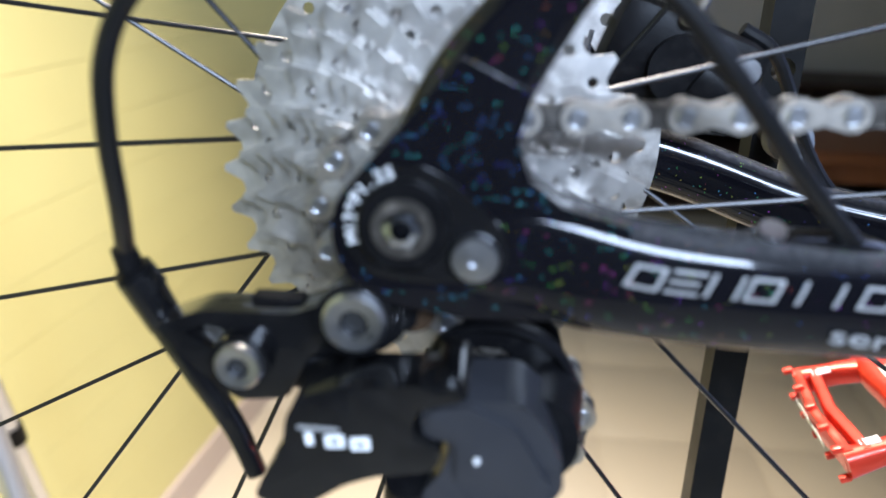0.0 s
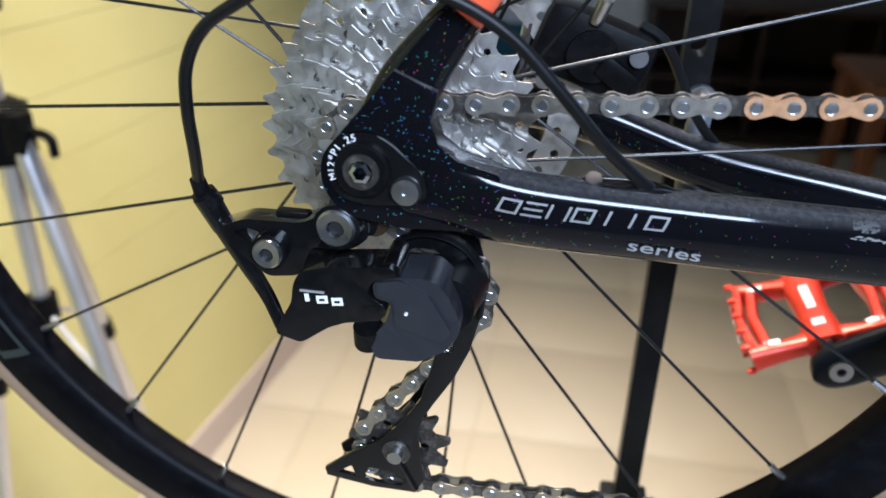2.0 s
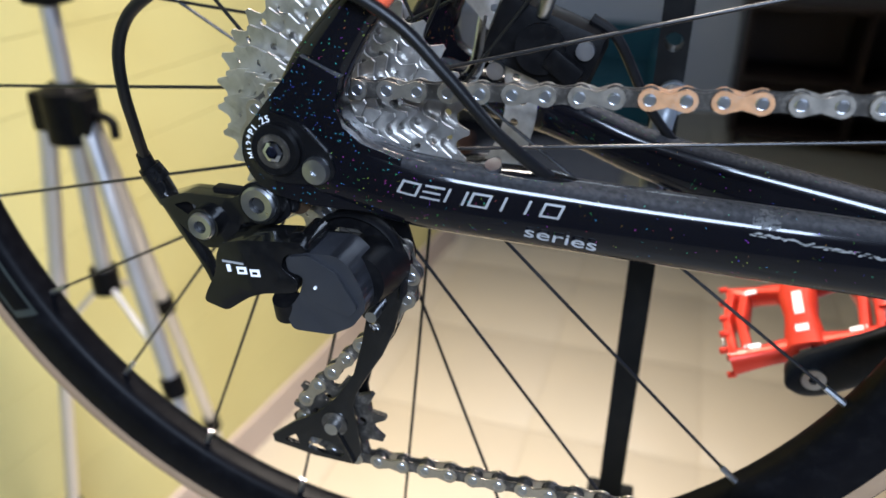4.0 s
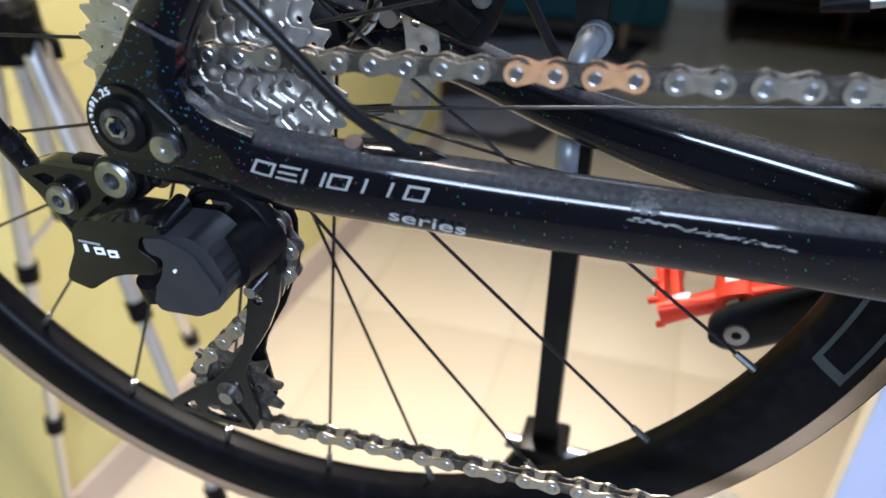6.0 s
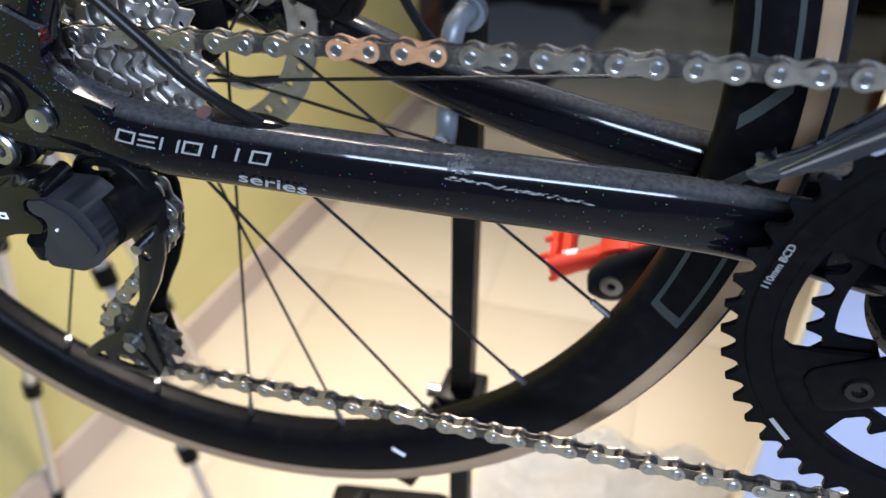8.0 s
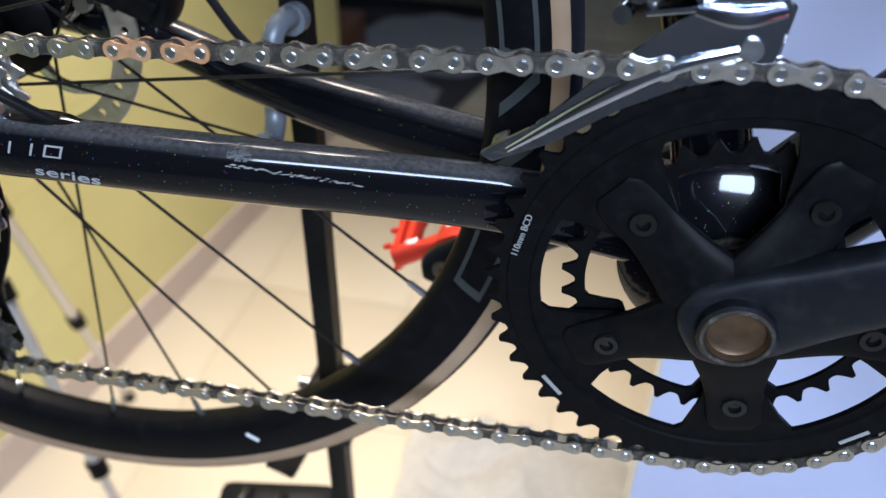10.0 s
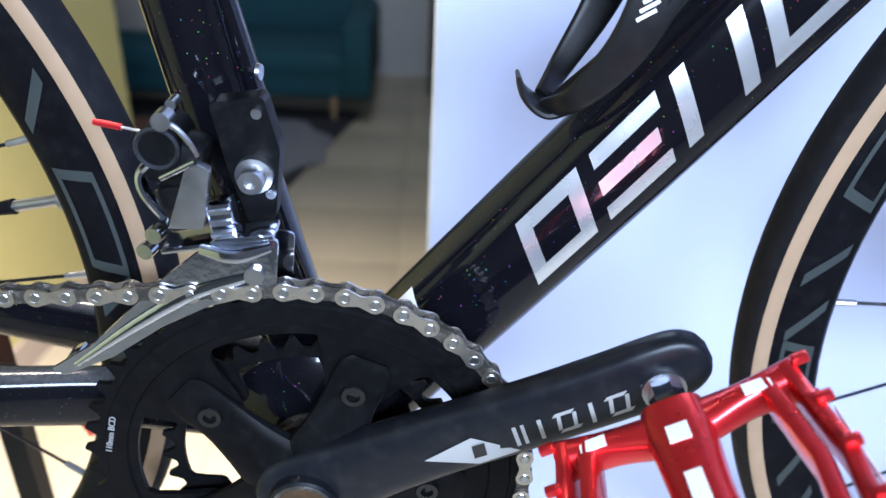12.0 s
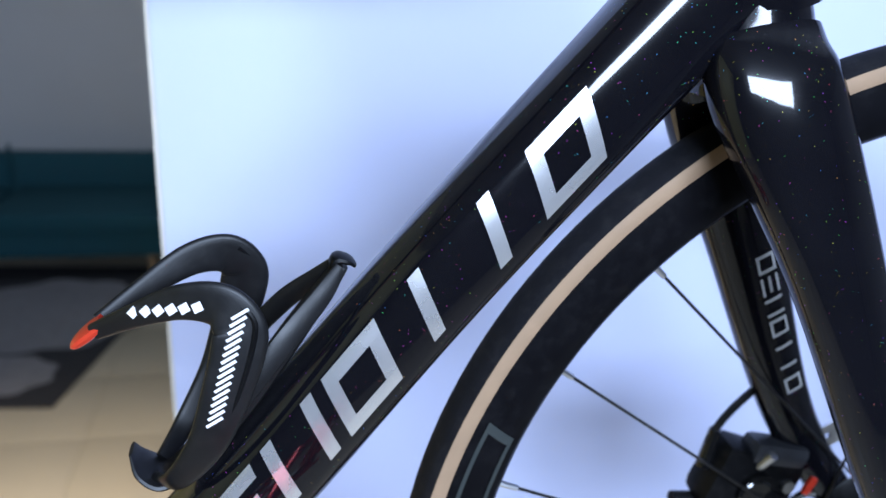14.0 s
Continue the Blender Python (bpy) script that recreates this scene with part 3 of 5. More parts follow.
def wheel(cx, cz, name, decal_at, valve_at):
    c = (cx, 0.0, cz)
    prof = [(0.283, -0.003), (0.2835, -0.007), (0.287, -0.0105), (0.297, -0.0128), (0.309, -0.0130), (0.3135, -0.0125), (0.3135, 0.0125), (0.309, 0.0130), (0.297, 0.0128), (0.287, 0.0105), (0.2835, 0.007), (0.283, 0.003)]
    rim = part(name, lathe(B(), prof, c, 160), CARBON, bike, "spoked wheel with matte black rim and tan-wall tyre", 50)
    tread = [(0.312, -0.0116), (0.3142, -0.0128), (0.3175, -0.0134), (0.3212, -0.0133), (0.3220, -0.0134), (0.3240, -0.0112), (0.3256, -0.0078), (0.3267, -0.0038), (0.3270, 0)]
    tread += [(r, -y) for r, y in reversed(tread[:-1])]
    tyre = part("tyre", lathe(B(), tread, c, 160), RUBBER, rim, "black rubber tyre", 50)
    for s in (-1, 1):
        wallp = [(0.3138, s * 0.01310), (0.3155, s * 0.0137), (0.3180, s * 0.0140), (0.3214, s * 0.0138), (0.3220, s * 0.01340), (0.3180, s * 0.0133), (0.3138, s * 0.0126)]
        part("sidewall", lathe(B(), wallp, c, 160), TAN, rim, "tan tyre sidewall", 50)
    hub = [(0.009, -0.05), (0.012, -0.048), (0.0135, -0.026), (0.022, -0.0245), (0.0245, -0.022), (0.022, -0.0195), (0.012, -0.02), (0.011, 0), (0.012, 0.024), (0.028, 0.029), (0.031, 0.031), (0.028, 0.034), (0.013, 0.038), (0.012, 0.05), (0.009, 0.05)]
    part("hub", lathe(B(), hub, c, 40), BLACK, rim)
    sp, ni = None, None
    for k in range(24):
        a = radians(15 * k + (3 if cx < 0.5 else -0.3))
        j = (k - 14) % 4
        s = 1 if (j < 2 if cx < 0.5 else j in (0, 3)) else -1
        rf = 0.029 if s > 0 else 0.0225
        cross = radians(((80, -80, -40, 40) if cx < 0.5 else (80, 75, -28, -30))[j])
        y = 0.031 if s > 0 else -0.022
        p0 = Vector((cx + rf * math.cos(a + cross), y, cz + rf * math.sin(a + cross)))
        p1 = Vector((cx + 0.2835 * math.cos(a), 0.0015 * s, cz + 0.2835 * math.sin(a)))
        part("spoke", rod(B(), p0, p1, 0.00095, None, 8), SPOKE, rim)
        d = (p1 - p0).normalized()
        part("nipple", rod(B(), p1 - d * 0.013, p1 + d * 0.003, 0.0018, 0.0021, 8), BOLT, rim, "bright alloy spoke nipple")
    a = radians(valve_at)
    e = Vector((math.cos(a), 0, math.sin(a)))
    q = Vector(c)
    part("valve_stem", rod(B(), q + e * 0.284, q + e * 0.2555, 0.0029, None, 14), BOLT, rim, "bright metal valve stem")
    part("valve_nut", rod(B(), q + e * 0.2835, q + e * 0.2805, 0.0055, None, 14), BOLT, rim)
    part("valve_cap", rod(B(), q + e * 0.257, q + e * 0.241, 0.0040, 0.0026, 14), BLACK, rim, "black valve cap")
    # sponsor marks on the rim as plain rings and bars
    for base in decal_at:
        for k in range(5):
            a0 = radians(base + 13 * k)
            w = radians(10.5)
            bm = B()
            y = -0.01325
            lean = 0.035 if k % 2 else -0.02
            if k % 2 == 0:
                rim_patch(bm, c, a0, a0 + w, 0.3062, 0.3085, y, lean)
                rim_patch(bm, c, a0, a0 + w, 0.2905, 0.2928, y, lean)
                rim_patch(bm, c, a0, a0 + w * 0.10, 0.2928, 0.3062, y, lean)
                rim_patch(bm, c, a0 + w * 0.90, a0 + w, 0.2928, 0.3062, y, lean)
            else:
                rim_patch(bm, c, a0 + w * 0.05, a0 + w * 0.18, 0.2905, 0.3085, y, 2 * lean)
                rim_patch(bm, c, a0 + w * 0.66, a0 + w * 0.79, 0.2905, 0.3085, y, 2 * lean)
            part("rim_mark", bm, DECAL_GREY, rim, "grey mark printed on the rim")
    return rim


rear = moved(wheel(HX, HZ, "rear_wheel", (-21, 152), 11.4), 0, 0.009, 0)
front = moved(wheel(FX, FZ, "front_wheel", (158, -20), 262.5), 0, 0.0115, 0)
part("scuff", box(B(), (0.133, -0.0133, 0.0775), (0.010, 0.0006, 0.0026), Matrix.Rotation(radians(28), 3, "Y")), WHITE, rear, "small pale scuff")

# frame
def tube(name, rows, power, material, label="", n=8, seg=28):
    return part(name, sweep(B(), smooth_path(rows, n), seg, power), material, bike, label, 60)


down_rows = [(0.3944, 0, 0.2637, 0.026, 0.027), (0.4194, 0, 0.2942, 0.0245, 0.0270), (0.5374, 0, 0.4382, 0.0235, 0.0270), (0.6344, 0, 0.5607, 0.0235, 0.0260), (0.7284, 0, 0.6707, 0.0240, 0.0265), (0.775, 0, 0.727, 0.025, 0.029)]
frame_ob = tube("down_tube", down_rows, 2.7, PAINT, "gloss black down tube with coloured flakes")
tube("seat_tube", [(0.398, 0, 0.295, 0.022, 0.019), (0.382, 0, 0.355, 0.017, 0.0178), (0.361, 0, 0.44, 0.0165, 0.0178), (0.341, 0, 0.54, 0.0165, 0.0178), (0.29, 0, 0.80, 0.0165, 0.0178)], 2.3, PAINT)
tube("top_tube", [(0.29, 0, 0.79, 0.016, 0.016), (0.51, 0, 0.82, 0.018, 0.018), (0.735, 0, 0.835, 0.019, 0.022)], 2.4, PAINT)
tube("head_tube", [(0.715, 0, 0.878, 0.022, 0.026), (0.745, 0, 0.778, 0.022, 0.028), (0.763, 0, 0.716, 0.024, 0.031), (0.772, 0, 0.682, 0.024, 0.030)], 2.2, PAINT)
part("headset_gap", lathe(B(), [(0.010, -0.0008), (0.0248, -0.0008), (0.0248, 0.0008), (0.010, 0.0008)], (0, 0, 0), 40), BOLT, bike, "thin bright headset ring").matrix_basis = Matrix.Translation((0.7735, 0, 0.677)) @ pose(0, 0, 0, 90, 16, 0)
bm = B()
lathe(bm, [(0.0, -0.0425), (0.021, -0.0425), (0.0235, -0.0415), (0.030, -0.0385), (0.044, -0.0335), (0.0485, -0.030), (0.047, -0.025), (0.030, -0.018), (0.027, 0.0), (0.026, 0.030), (0.0235, 0.038), (0.019, 0.041), (0.0, 0.041)], (BX, 0, BZ), 48, False)
part("bottom_bracket_shell", bm, PAINT, bike)
for k, (r0, y) in enumerate(((0.0215, -0.043), (0.0205, -0.0465), (0.0215, -0.0495))):
    part("bearing_ring", lathe(B(), [(0.012, y), (r0, y), (r0, y - 0.002), (0.012, y - 0.002)], (BX, 0, BZ), 40), OILY, bike)
cs = [(0.006, 0.079, 0.345, 0.0065, 0.015), (0.03, 0.0795, 0.344, 0.0075, 0.015), (0.06, 0.0775, 0.3385, 0.0095, 0.0145), (0.117, 0.0685, 0.333, 0.0105, 0.0142), (0.175, 0.0585, 0.3275, 0.0105, 0.0145), (0.25, 0.045, 0.3205, 0.0095, 0.0150), (0.30, 0.034, 0.3135, 0.009, 0.016), (0.345, 0.028, 0.305, 0.0085, 0.017), (0.391, 0.024, 0.296, 0.010, 0.018)]
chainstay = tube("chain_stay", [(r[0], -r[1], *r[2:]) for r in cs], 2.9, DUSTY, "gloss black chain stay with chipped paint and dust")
tube("chain_stay", [(0.0, 0.074, 0.345, 0.008, 0.014), (0.08, 0.063, 0.335, 0.009, 0.0125), (0.14, 0.058, 0.317, 0.010, 0.013), (0.205, 0.052, 0.304, 0.0105, 0.0165), (0.30, 0.046, 0.290, 0.012, 0.018), (0.391, 0.03, 0.285, 0.015, 0.02)], 2.6, PAINT)
for s in (-1, 1):
    tube("seat_stay", [(0.002, s * 0.0775, 0.343, 0.0068, 0.0155), (0.0125, s * 0.077, 0.3735, 0.0068, 0.0125), (0.0255, s * 0.0755, 0.394, 0.0068, 0.0098), (0.0325, s * 0.0744, 0.4033, 0.0068, 0.0088)], 2.8, PAINT).matrix_basis = Matrix.Translation((0.0017, 0, 0.0065))
    tube("seat_stay_upper", [(0.0325, s * 0.0744, 0.4033, 0.0067, 0.0087), (0.09, s * 0.066, 0.482, 0.0066, 0.0078), (0.30, s * 0.022, 0.78, 0.007, 0.008)], 2.6, ORANGE if s < 0 else PAINT, "bright orange-red painted seat stay" if s < 0 else "").matrix_basis = Matrix.Translation((0.0017, 0, 0.0065))
# rear dropout
bm = B()
drop = [(HX - 0.0005 + 0.0185 * math.cos(a), 0.343 + 0.0185 * math.sin(a)) for a in np.linspace(radians(150), radians(262), 14)]
drop += [(0.012, 0.3225), (0.04, 0.3235), (0.052, 0.3255), (0.05, 0.3475), (0.034, 0.352), (0.0265, 0.3575), (0.0235, 0.366), (0.026, 0.377), (0.010, 0.384)]
plate(bm, drop, -0.0838, -0.0705, (), 0.0035)
moved(part("dropout", bm, PAINT, bike, "", 60), 0.0017, -0.002, 0.0065)
moved(part("dropout", plate(B(), drop, 0.0705, 0.0815, (), 0.003), PAINT, bike), 0.0017, 0, 0.0065)
# hanger
hang = part("derailleur_hanger", plate(B(), rounded([(-0.0155, 0.352), (-0.010, 0.3595), (0.0, 0.3612), (0.008, 0.358), (0.0215, 0.3465), (0.0235, 0.3385), (0.019, 0.3335), (0.0, 0.3318), (-0.011, 0.334), (-0.0165, 0.342)], 0.005), -0.0885, -0.082, (), 0.0012), GLOSS, bike, "black alloy derailleur hanger")
moved(hang, 0.0017, 0.001, 0.0062)
part("axle_washer", lathe(B(), [(0.0042, -0.0918), (0.0098, -0.0918), (0.0108, -0.0908), (0.0108, -0.088), (0.0042, -0.088)], (-0.0015, 0, 0.3465), 40), BLACK, hang)
part("axle_ring", lathe(B(), [(0.0046, -0.0926), (0.0068, -0.0926), (0.0072, -0.0918), (0.0046, -0.0918)], (-0.0015, 0, 0.3465), 32), OILY, hang)
part("thru_axle", lathe(B(), [(0.0021, -0.0905), (0.0028, -0.0935), (0.0044, -0.093), (0.0048, -0.090), (0.0021, -0.088)], (-0.0015, 0, 0.3465), 6), CHROME, hang, "bright hexagonal axle end")
part("hanger_screw", lathe(B(), [(0.0, -0.0905), (0.0012, -0.0905), (0.0014, -0.0915), (0.0052, -0.0912), (0.0058, -0.0898), (0.0058, -0.087), (0.0, -0.087)], (0.0152, 0, 0.3395), 28, False), BOLT, hang, "bright flat screw head")
for k, ch in enumerate("M12*P1.25"):
    a = radians(198 - 11.5 * k)
    words("letter", ch, 0.0040, Matrix.Translation((-0.0015 + 0.0124 * math.cos(a), -0.0887, 0.3465 + 0.0124 * math.sin(a))) @ pose(0, 0, 0, 90, 0, 0) @ pose(0, 0, 0, 0, 0, math.degrees(a) - 90), WHITE, hang)


def on_tube(rows, power):
    """Points on the near side of a tube: s along its axis in metres from the first row, v across it."""
    q = smooth_path(rows, 24)
    ps = [Vector(r[:3]) for r in q]
    acc = [0.0]
    for a, b in zip(ps, ps[1:]):
        acc.append(acc[-1] + (b - a).length)

    def at(s, v, lift=0.0004):
        i = max(0, min(len(ps) - 2, int(np.searchsorted(acc, s)) - 1))
        f = (s - acc[i]) / (acc[i + 1] - acc[i])
        p, d = ps[i].lerp(ps[i + 1], f), (ps[i + 1] - ps[i]).normalized()
        hw, hh = q[i][3], q[i][4]
        u = (Vector((0, -1, 0)) - d * -d.y).normalized()
        w = u.cross(d)
        w = -w if w.z < 0 else w
        x = min(0.999, abs(v / hh))
        return p + w * v + u * (hw * (1 - x ** power) ** (1 / power) + lift)
    return at


def strokes(name, at, quads, material, parent, label):
    bm = B()
    for (s0, v0), (s1, v1), (s2, v2), (s3, v3) in quads:
        n, m = 3, 5
        g = [[bm.verts.new(at(*(np.array((s0, v0)) * (1 - i / n) * (1 - j / m) + np.array((s1, v1)) * (i / n) * (1 - j / m) + np.array((s2, v2)) * (i / n) * (j / m) + np.array((s3, v3)) * (1 - i / n) * (j / m)))) for i in range(n + 1)] for j in range(m + 1)]
        for j in range(m):
            for i in range(n):
                bm.faces.new((g[j][i], g[j][i + 1], g[j + 1][i + 1], g[j + 1][i]))
    return part(name, bm, material, parent, label, 60)


def mark(shape, s, w, h, t, sl):
    """Plain bars and rings that stand for a maker's name: quads in (along, across); sl leans them."""
    def q(a0, a1, b0, b1):
        return tuple((s + a + sl * b, b) for a, b in ((a0, b0), (a1, b0), (a1, b1), (a0, b1)))
    H = h / 2
    if shape == "ring":
        return [q(0, w, H - t * 0.8, H), q(0, w, -H, -H + t * 0.8), q(0, t, -H + t * 0.8, H - t * 0.8), q(w - t, w, -H + t * 0.8, H - t * 0.8)]
    if shape == "bars":
        return [q(0, w, H - t * 0.8, H), q(0, w * 0.9, -t * 0.4, t * 0.4), q(0, w, -H, -H + t * 0.8)]
    if shape == "posts":
        return [q(0, t, -H, H), q(w - t, w, -H, H)]
    return [q(w * 0.5 - t * 0.5, w * 0.5 + t * 0.5, -H, H)]


dt_at = on_tube(down_rows, 2.7)
S0 = 0.1654
for k, sh in enumerate(("ring", "bars", "posts", "ring", "post", "post", "ring")):
    for qd in mark(sh, S0 + 0.0015 + 0.0452 * k, 0.0375, 0.0295, 0.0078, 0.50):
        strokes("silver_mark", dt_at, [tuple((a, b + 0.0026) for a, b in qd)], DECAL, frame_ob, "silver foil mark on the tube")
cs_at = on_tube([(r[0], -r[1], *r[2:]) for r in cs], 2.9)
for k, sh in enumerate(("ring", "bars", "posts", "ring", "post", "post", "ring")):
    strokes("small_mark", cs_at, [tuple((a, b + 0.0042 + 0.0001 * k) for a, b in qd) for qd in mark(sh, 0.0450 + 0.0092 * k, 0.0078, 0.0058, 0.0010, 0.3)], DECAL_DULL, chainstay, "dull silver mark on the stay")
words("letters", "series", 0.0075, Matrix.Translation((0.1150, -0.0806, 0.3275)) @ pose(0, 0, 0, 90, 8, 8) @ Matrix.Diagonal((1.65, 0.85, 1, 1)), DECAL_DULL, chainstay)
# chipped paint line and rub mark
bm = B()
random.seed(4)
for k in range(46):
    s = 0.178 + 0.058 * k / 46
    v = 0.0078 - 0.0030 * k / 46 + random.uniform(-0.0007, 0.0007)
    w, h = random.uniform(0.0008, 0.0022), random.uniform(0.0001, 0.0004)
    vs = [bm.verts.new(cs_at(s + a, v + b, 0.00025)) for a, b in ((-w, -h), (w * 0.4, -h * 1.4), (w, h * 0.2), (0, h * 1.2))]
    bm.faces.new(vs)
part("paint_chip", bm, mat("bare_chipped_edge", (0.20, 0.20, 0.19), 0.7), chainstay, "line of chipped pale paint")
bm = B()
random.seed(9)
for k in range(90):
    a, r = random.uniform(0, 6.28), 0.0052 * math.sqrt(random.random())
    s, v = 0.183 + r * math.cos(a), 0.0122 + 0.45 * r * math.sin(a)
    w, h = random.uniform(0.0003, 0.0009), random.uniform(0.0002, 0.0004)
    bm.faces.new([bm.verts.new(cs_at(s + i, v + j, 0.0002)) for i, j in ((-w, -h), (w, -h), (w * 0.6, h), (-w * 0.7, h))])
part("rub_mark", bm, mat("rubbed_lacquer", (0.06, 0.06, 0.06), 0.6), chainstay, "dull rubbed patch in the lacquer")
# cable entry cap on the stay
cap = part("cable_port", sweep(B(), smooth_path([(0.080, -0.068, 0.3425, 0.002, 0.0012), (0.086, -0.0675, 0.3440, 0.0062, 0.0022), (0.098, -0.0660, 0.3437, 0.0065, 0.0026), (0.112, -0.064, 0.3425, 0.006, 0.0026), (0.122, -0.0625, 0.341, 0.002, 0.001)], 6), 20), GLOSS, bike, "black cable entry cap")
moved(cap, -0.0025, -0.004, 0.0045)
part("cap_screw", rod(B(), (0.0885, -0.0695, 0.3445), (0.0885, -0.0715, 0.3482), 0.0032), BOLT, cap, "bright screw")
part("gear_cable", hose(B(), [(0.109, -0.069, 0.3465), (0.101, -0.0745, 0.354), (0.087, -0.082, 0.3685), (0.070, -0.086, 0.388), (0.052, -0.089, 0.4060), (0.030, -0.092, 0.418), (0.0, -0.095, 0.4240), (-0.025, -0.095, 0.4205), (-0.041, -0.0945, 0.4125), (-0.056, -0.0935, 0.402), (-0.0640, -0.0925, 0.388), (-0.0670, -0.0900, 0.371), (-0.0695, -0.0840, 0.353), (-0.0735, -0.0760, 0.3370)], 0.00245, 8, 14), CABLE, bike, "black gear cable housing in a loop")


# ---- drivetrain ----
def cassette():
    body = part("cassette", lathe(B(), [(0.006, -0.064), (0.0135, -0.064), (0.0155, -0.0625), (0.0165, -0.060), (0.0165, -0.021), (0.006, -0.021)], (HX, 0, HZ), 40), STEEL, bike, "eleven-speed silver steel cassette")
    for k, n in enumerate((11, 12, 13, 14, 15, 17, 19, 21, 24, 27, 30)):
        y = -0.0610 + 0.00385 * k
        r = pitch_radius(n)
        holes = []
        if n >= 15:
            m = n if n < 24 else n
            holes += [circle(HX + (r - 0.0068) * math.cos(2 * math.pi * (i + 0.5 + 0.13 * k) / m), HZ + (r - 0.0068) * math.sin(2 * math.pi * (i + 0.5 + 0.13 * k) / m), 0.00165, 8) for i in range(m)]
        if n >= 19:
            m = 10
            holes += [circle(HX + (r - 0.0150) * math.cos(2 * math.pi * (i + 0.3 * k) / m), HZ + (r - 0.0150) * math.sin(2 * math.pi * (i + 0.3 * k) / m), 0.0028, 8) for i in range(m)]
        holes.append(circle(HX, HZ, min(0.0163, r - 0.0072), 28))
        part("cog", plate(B(), teeth(HX, HZ, n, 0.0036, 0.0023, 0.21 * k), y - 0.0008, y + 0.0008, holes), STEEL, body)
        part("spacer", lathe(B(), [(0.0150, y + 0.0008), (min(0.021, r - 0.004), y + 0.0008), (min(0.021, r - 0.004), y + 0.003), (0.0150, y + 0.003)], (HX, 0, HZ), 36), OILY, body)
    return body


moved(cassette(), 0, -0.006, CZ - HZ)


def brake_disc(cx, cz, y, r, parent):
    win = [circle(cx + (r - 0.008 - 0.003 * (i % 2)) * math.cos(2 * math.pi * i / 36), cz + (r - 0.008 - 0.003 * (i % 2)) * math.sin(2 * math.pi * i / 36), 0.0024, 8) for i in range(36)]
    d = part("brake_disc", plate(B(), circle(cx, cz, r, 96), y - 0.0009, y + 0.0009, [*win, circle(cx, cz, r - 0.017, 60)]), STEEL, parent, "drilled steel brake disc")
    for k in range(5):
        a = 2 * math.pi * k / 5
        part("disc_arm", sweep(B(), smooth_path([(cx + 0.02 * math.cos(a), y, cz + 0.02 * math.sin(a), 0.001, 0.006), (cx + 0.045 * math.cos(a + 0.25), y, cz + 0.045 * math.sin(a + 0.25), 0.001, 0.0042), (cx + (r - 0.014) * math.cos(a + 0.7), y, cz + (r - 0.014) * math.sin(a + 0.7), 0.001, 0.004)], 6), 8), CHROME, d)


brake_disc(HX, HZ, 0.046, 0.080, bike)
brake_disc(FX, FZ, 0.046, 0.080, bike)


def caliper(pts, parent, c2, size):
    body = part("brake_caliper", box(B(), pts, size, Matrix.Rotation(radians(20), 3, "Y"), 0.008), BLACK, parent, "black hydraulic brake caliper")
    x, y, z = pts
    part("piston_cover", rod(B(), (x, y - size[1] * 0.5 - 0.004, z), (x, y, z), 0.0125), BLACK, body)
    part("caliper_rib", box(B(), (x + 0.012, y - size[1] * 0.5, z - 0.008), (0.02, 0.012, 0.012), Matrix.Rotation(radians(35), 3, "Y"), 0.003), BLACK, body)
    for dx in (-0.022, 0.022):
        part("caliper_bolt", rod(B(), (x + dx, y - size[1] * 0.45, z + dx * 0.3 - 0.006), (x + dx, y - size[1] * 0.62, z + dx * 0.3 - 0.006), 0.0045), BOLT, body)
    part("bleed_screw", rod(B(), (x, y - 0.012, z + 0.016), (x + 0.004, y - 0.018, z + 0.028), 0.0035), BOLT, body)
    part("brake_hose", hose(B(), c2, 0.0026, 6, 10), CABLE, body)
    return body


caliper((0.082, 0.046, 0.374), bike, [(0.104, 0.045, 0.388), (0.118, 0.046, 0.378), (0.136, 0.052, 0.345), (0.152, 0.058, 0.325), (0.170, 0.060, 0.312), (0.195, 0.055, 0.303)], (0.058, 0.026, 0.036))
part("hose_ferrule", rod(B(), (0.163, 0.060, 0.316), (0.172, 0.060, 0.309), 0.0040), GLOSS, bike)
front_brake = [caliper((0.888, 0.046, 0.374), bike, [(0.858, 0.046, 0.395), (0.857, 0.046, 0.406), (0.868, 0.046, 0.425), (0.888, 0.048, 0.443), (0.902, 0.050, 0.452)], (0.064, 0.028, 0.048))]
front_brake.append(part("piston_cap", lathe(B(), [(0.0, 0.0270), (0.0105, 0.0270), (0.0125, 0.0285), (0.0125, 0.034), (0.0, 0.034)], (0.886, 0, 0.371), 28, False), GLOSS, bike, "round piston cap of the front brake"))
front_brake.append(part("caliper_bridge", box(B(), (0.902, 0.040, 0.397), (0.042, 0.020, 0.016), Matrix.Rotation(radians(12), 3, "Y"), 0.006), MATTE, bike))
front_brake.append(part("caliper_adjuster", rod(B(), (0.866, 0.048, 0.356), (0.838, 0.048, 0.360), 0.0055, 0.0045, 18), BLACK, bike, "black adjuster barrel of the front brake"))
front_brake.append(part("caliper_ferrule", rod(B(), (0.856, 0.046, 0.385), (0.860, 0.046, 0.412), 0.0055, 0.004, 16), GLOSS, bike))
front_brake.append(part("pad_tab", box(B(), (0.926, 0.030, 0.374), (0.006, 0.004, 0.014), Matrix.Rotation(radians(25), 3, "Y"), 0.002), RED2, bike, "red brake pad tab"))
for ob in front_brake:
    moved(ob, -0.028, 0.006, 0.010)

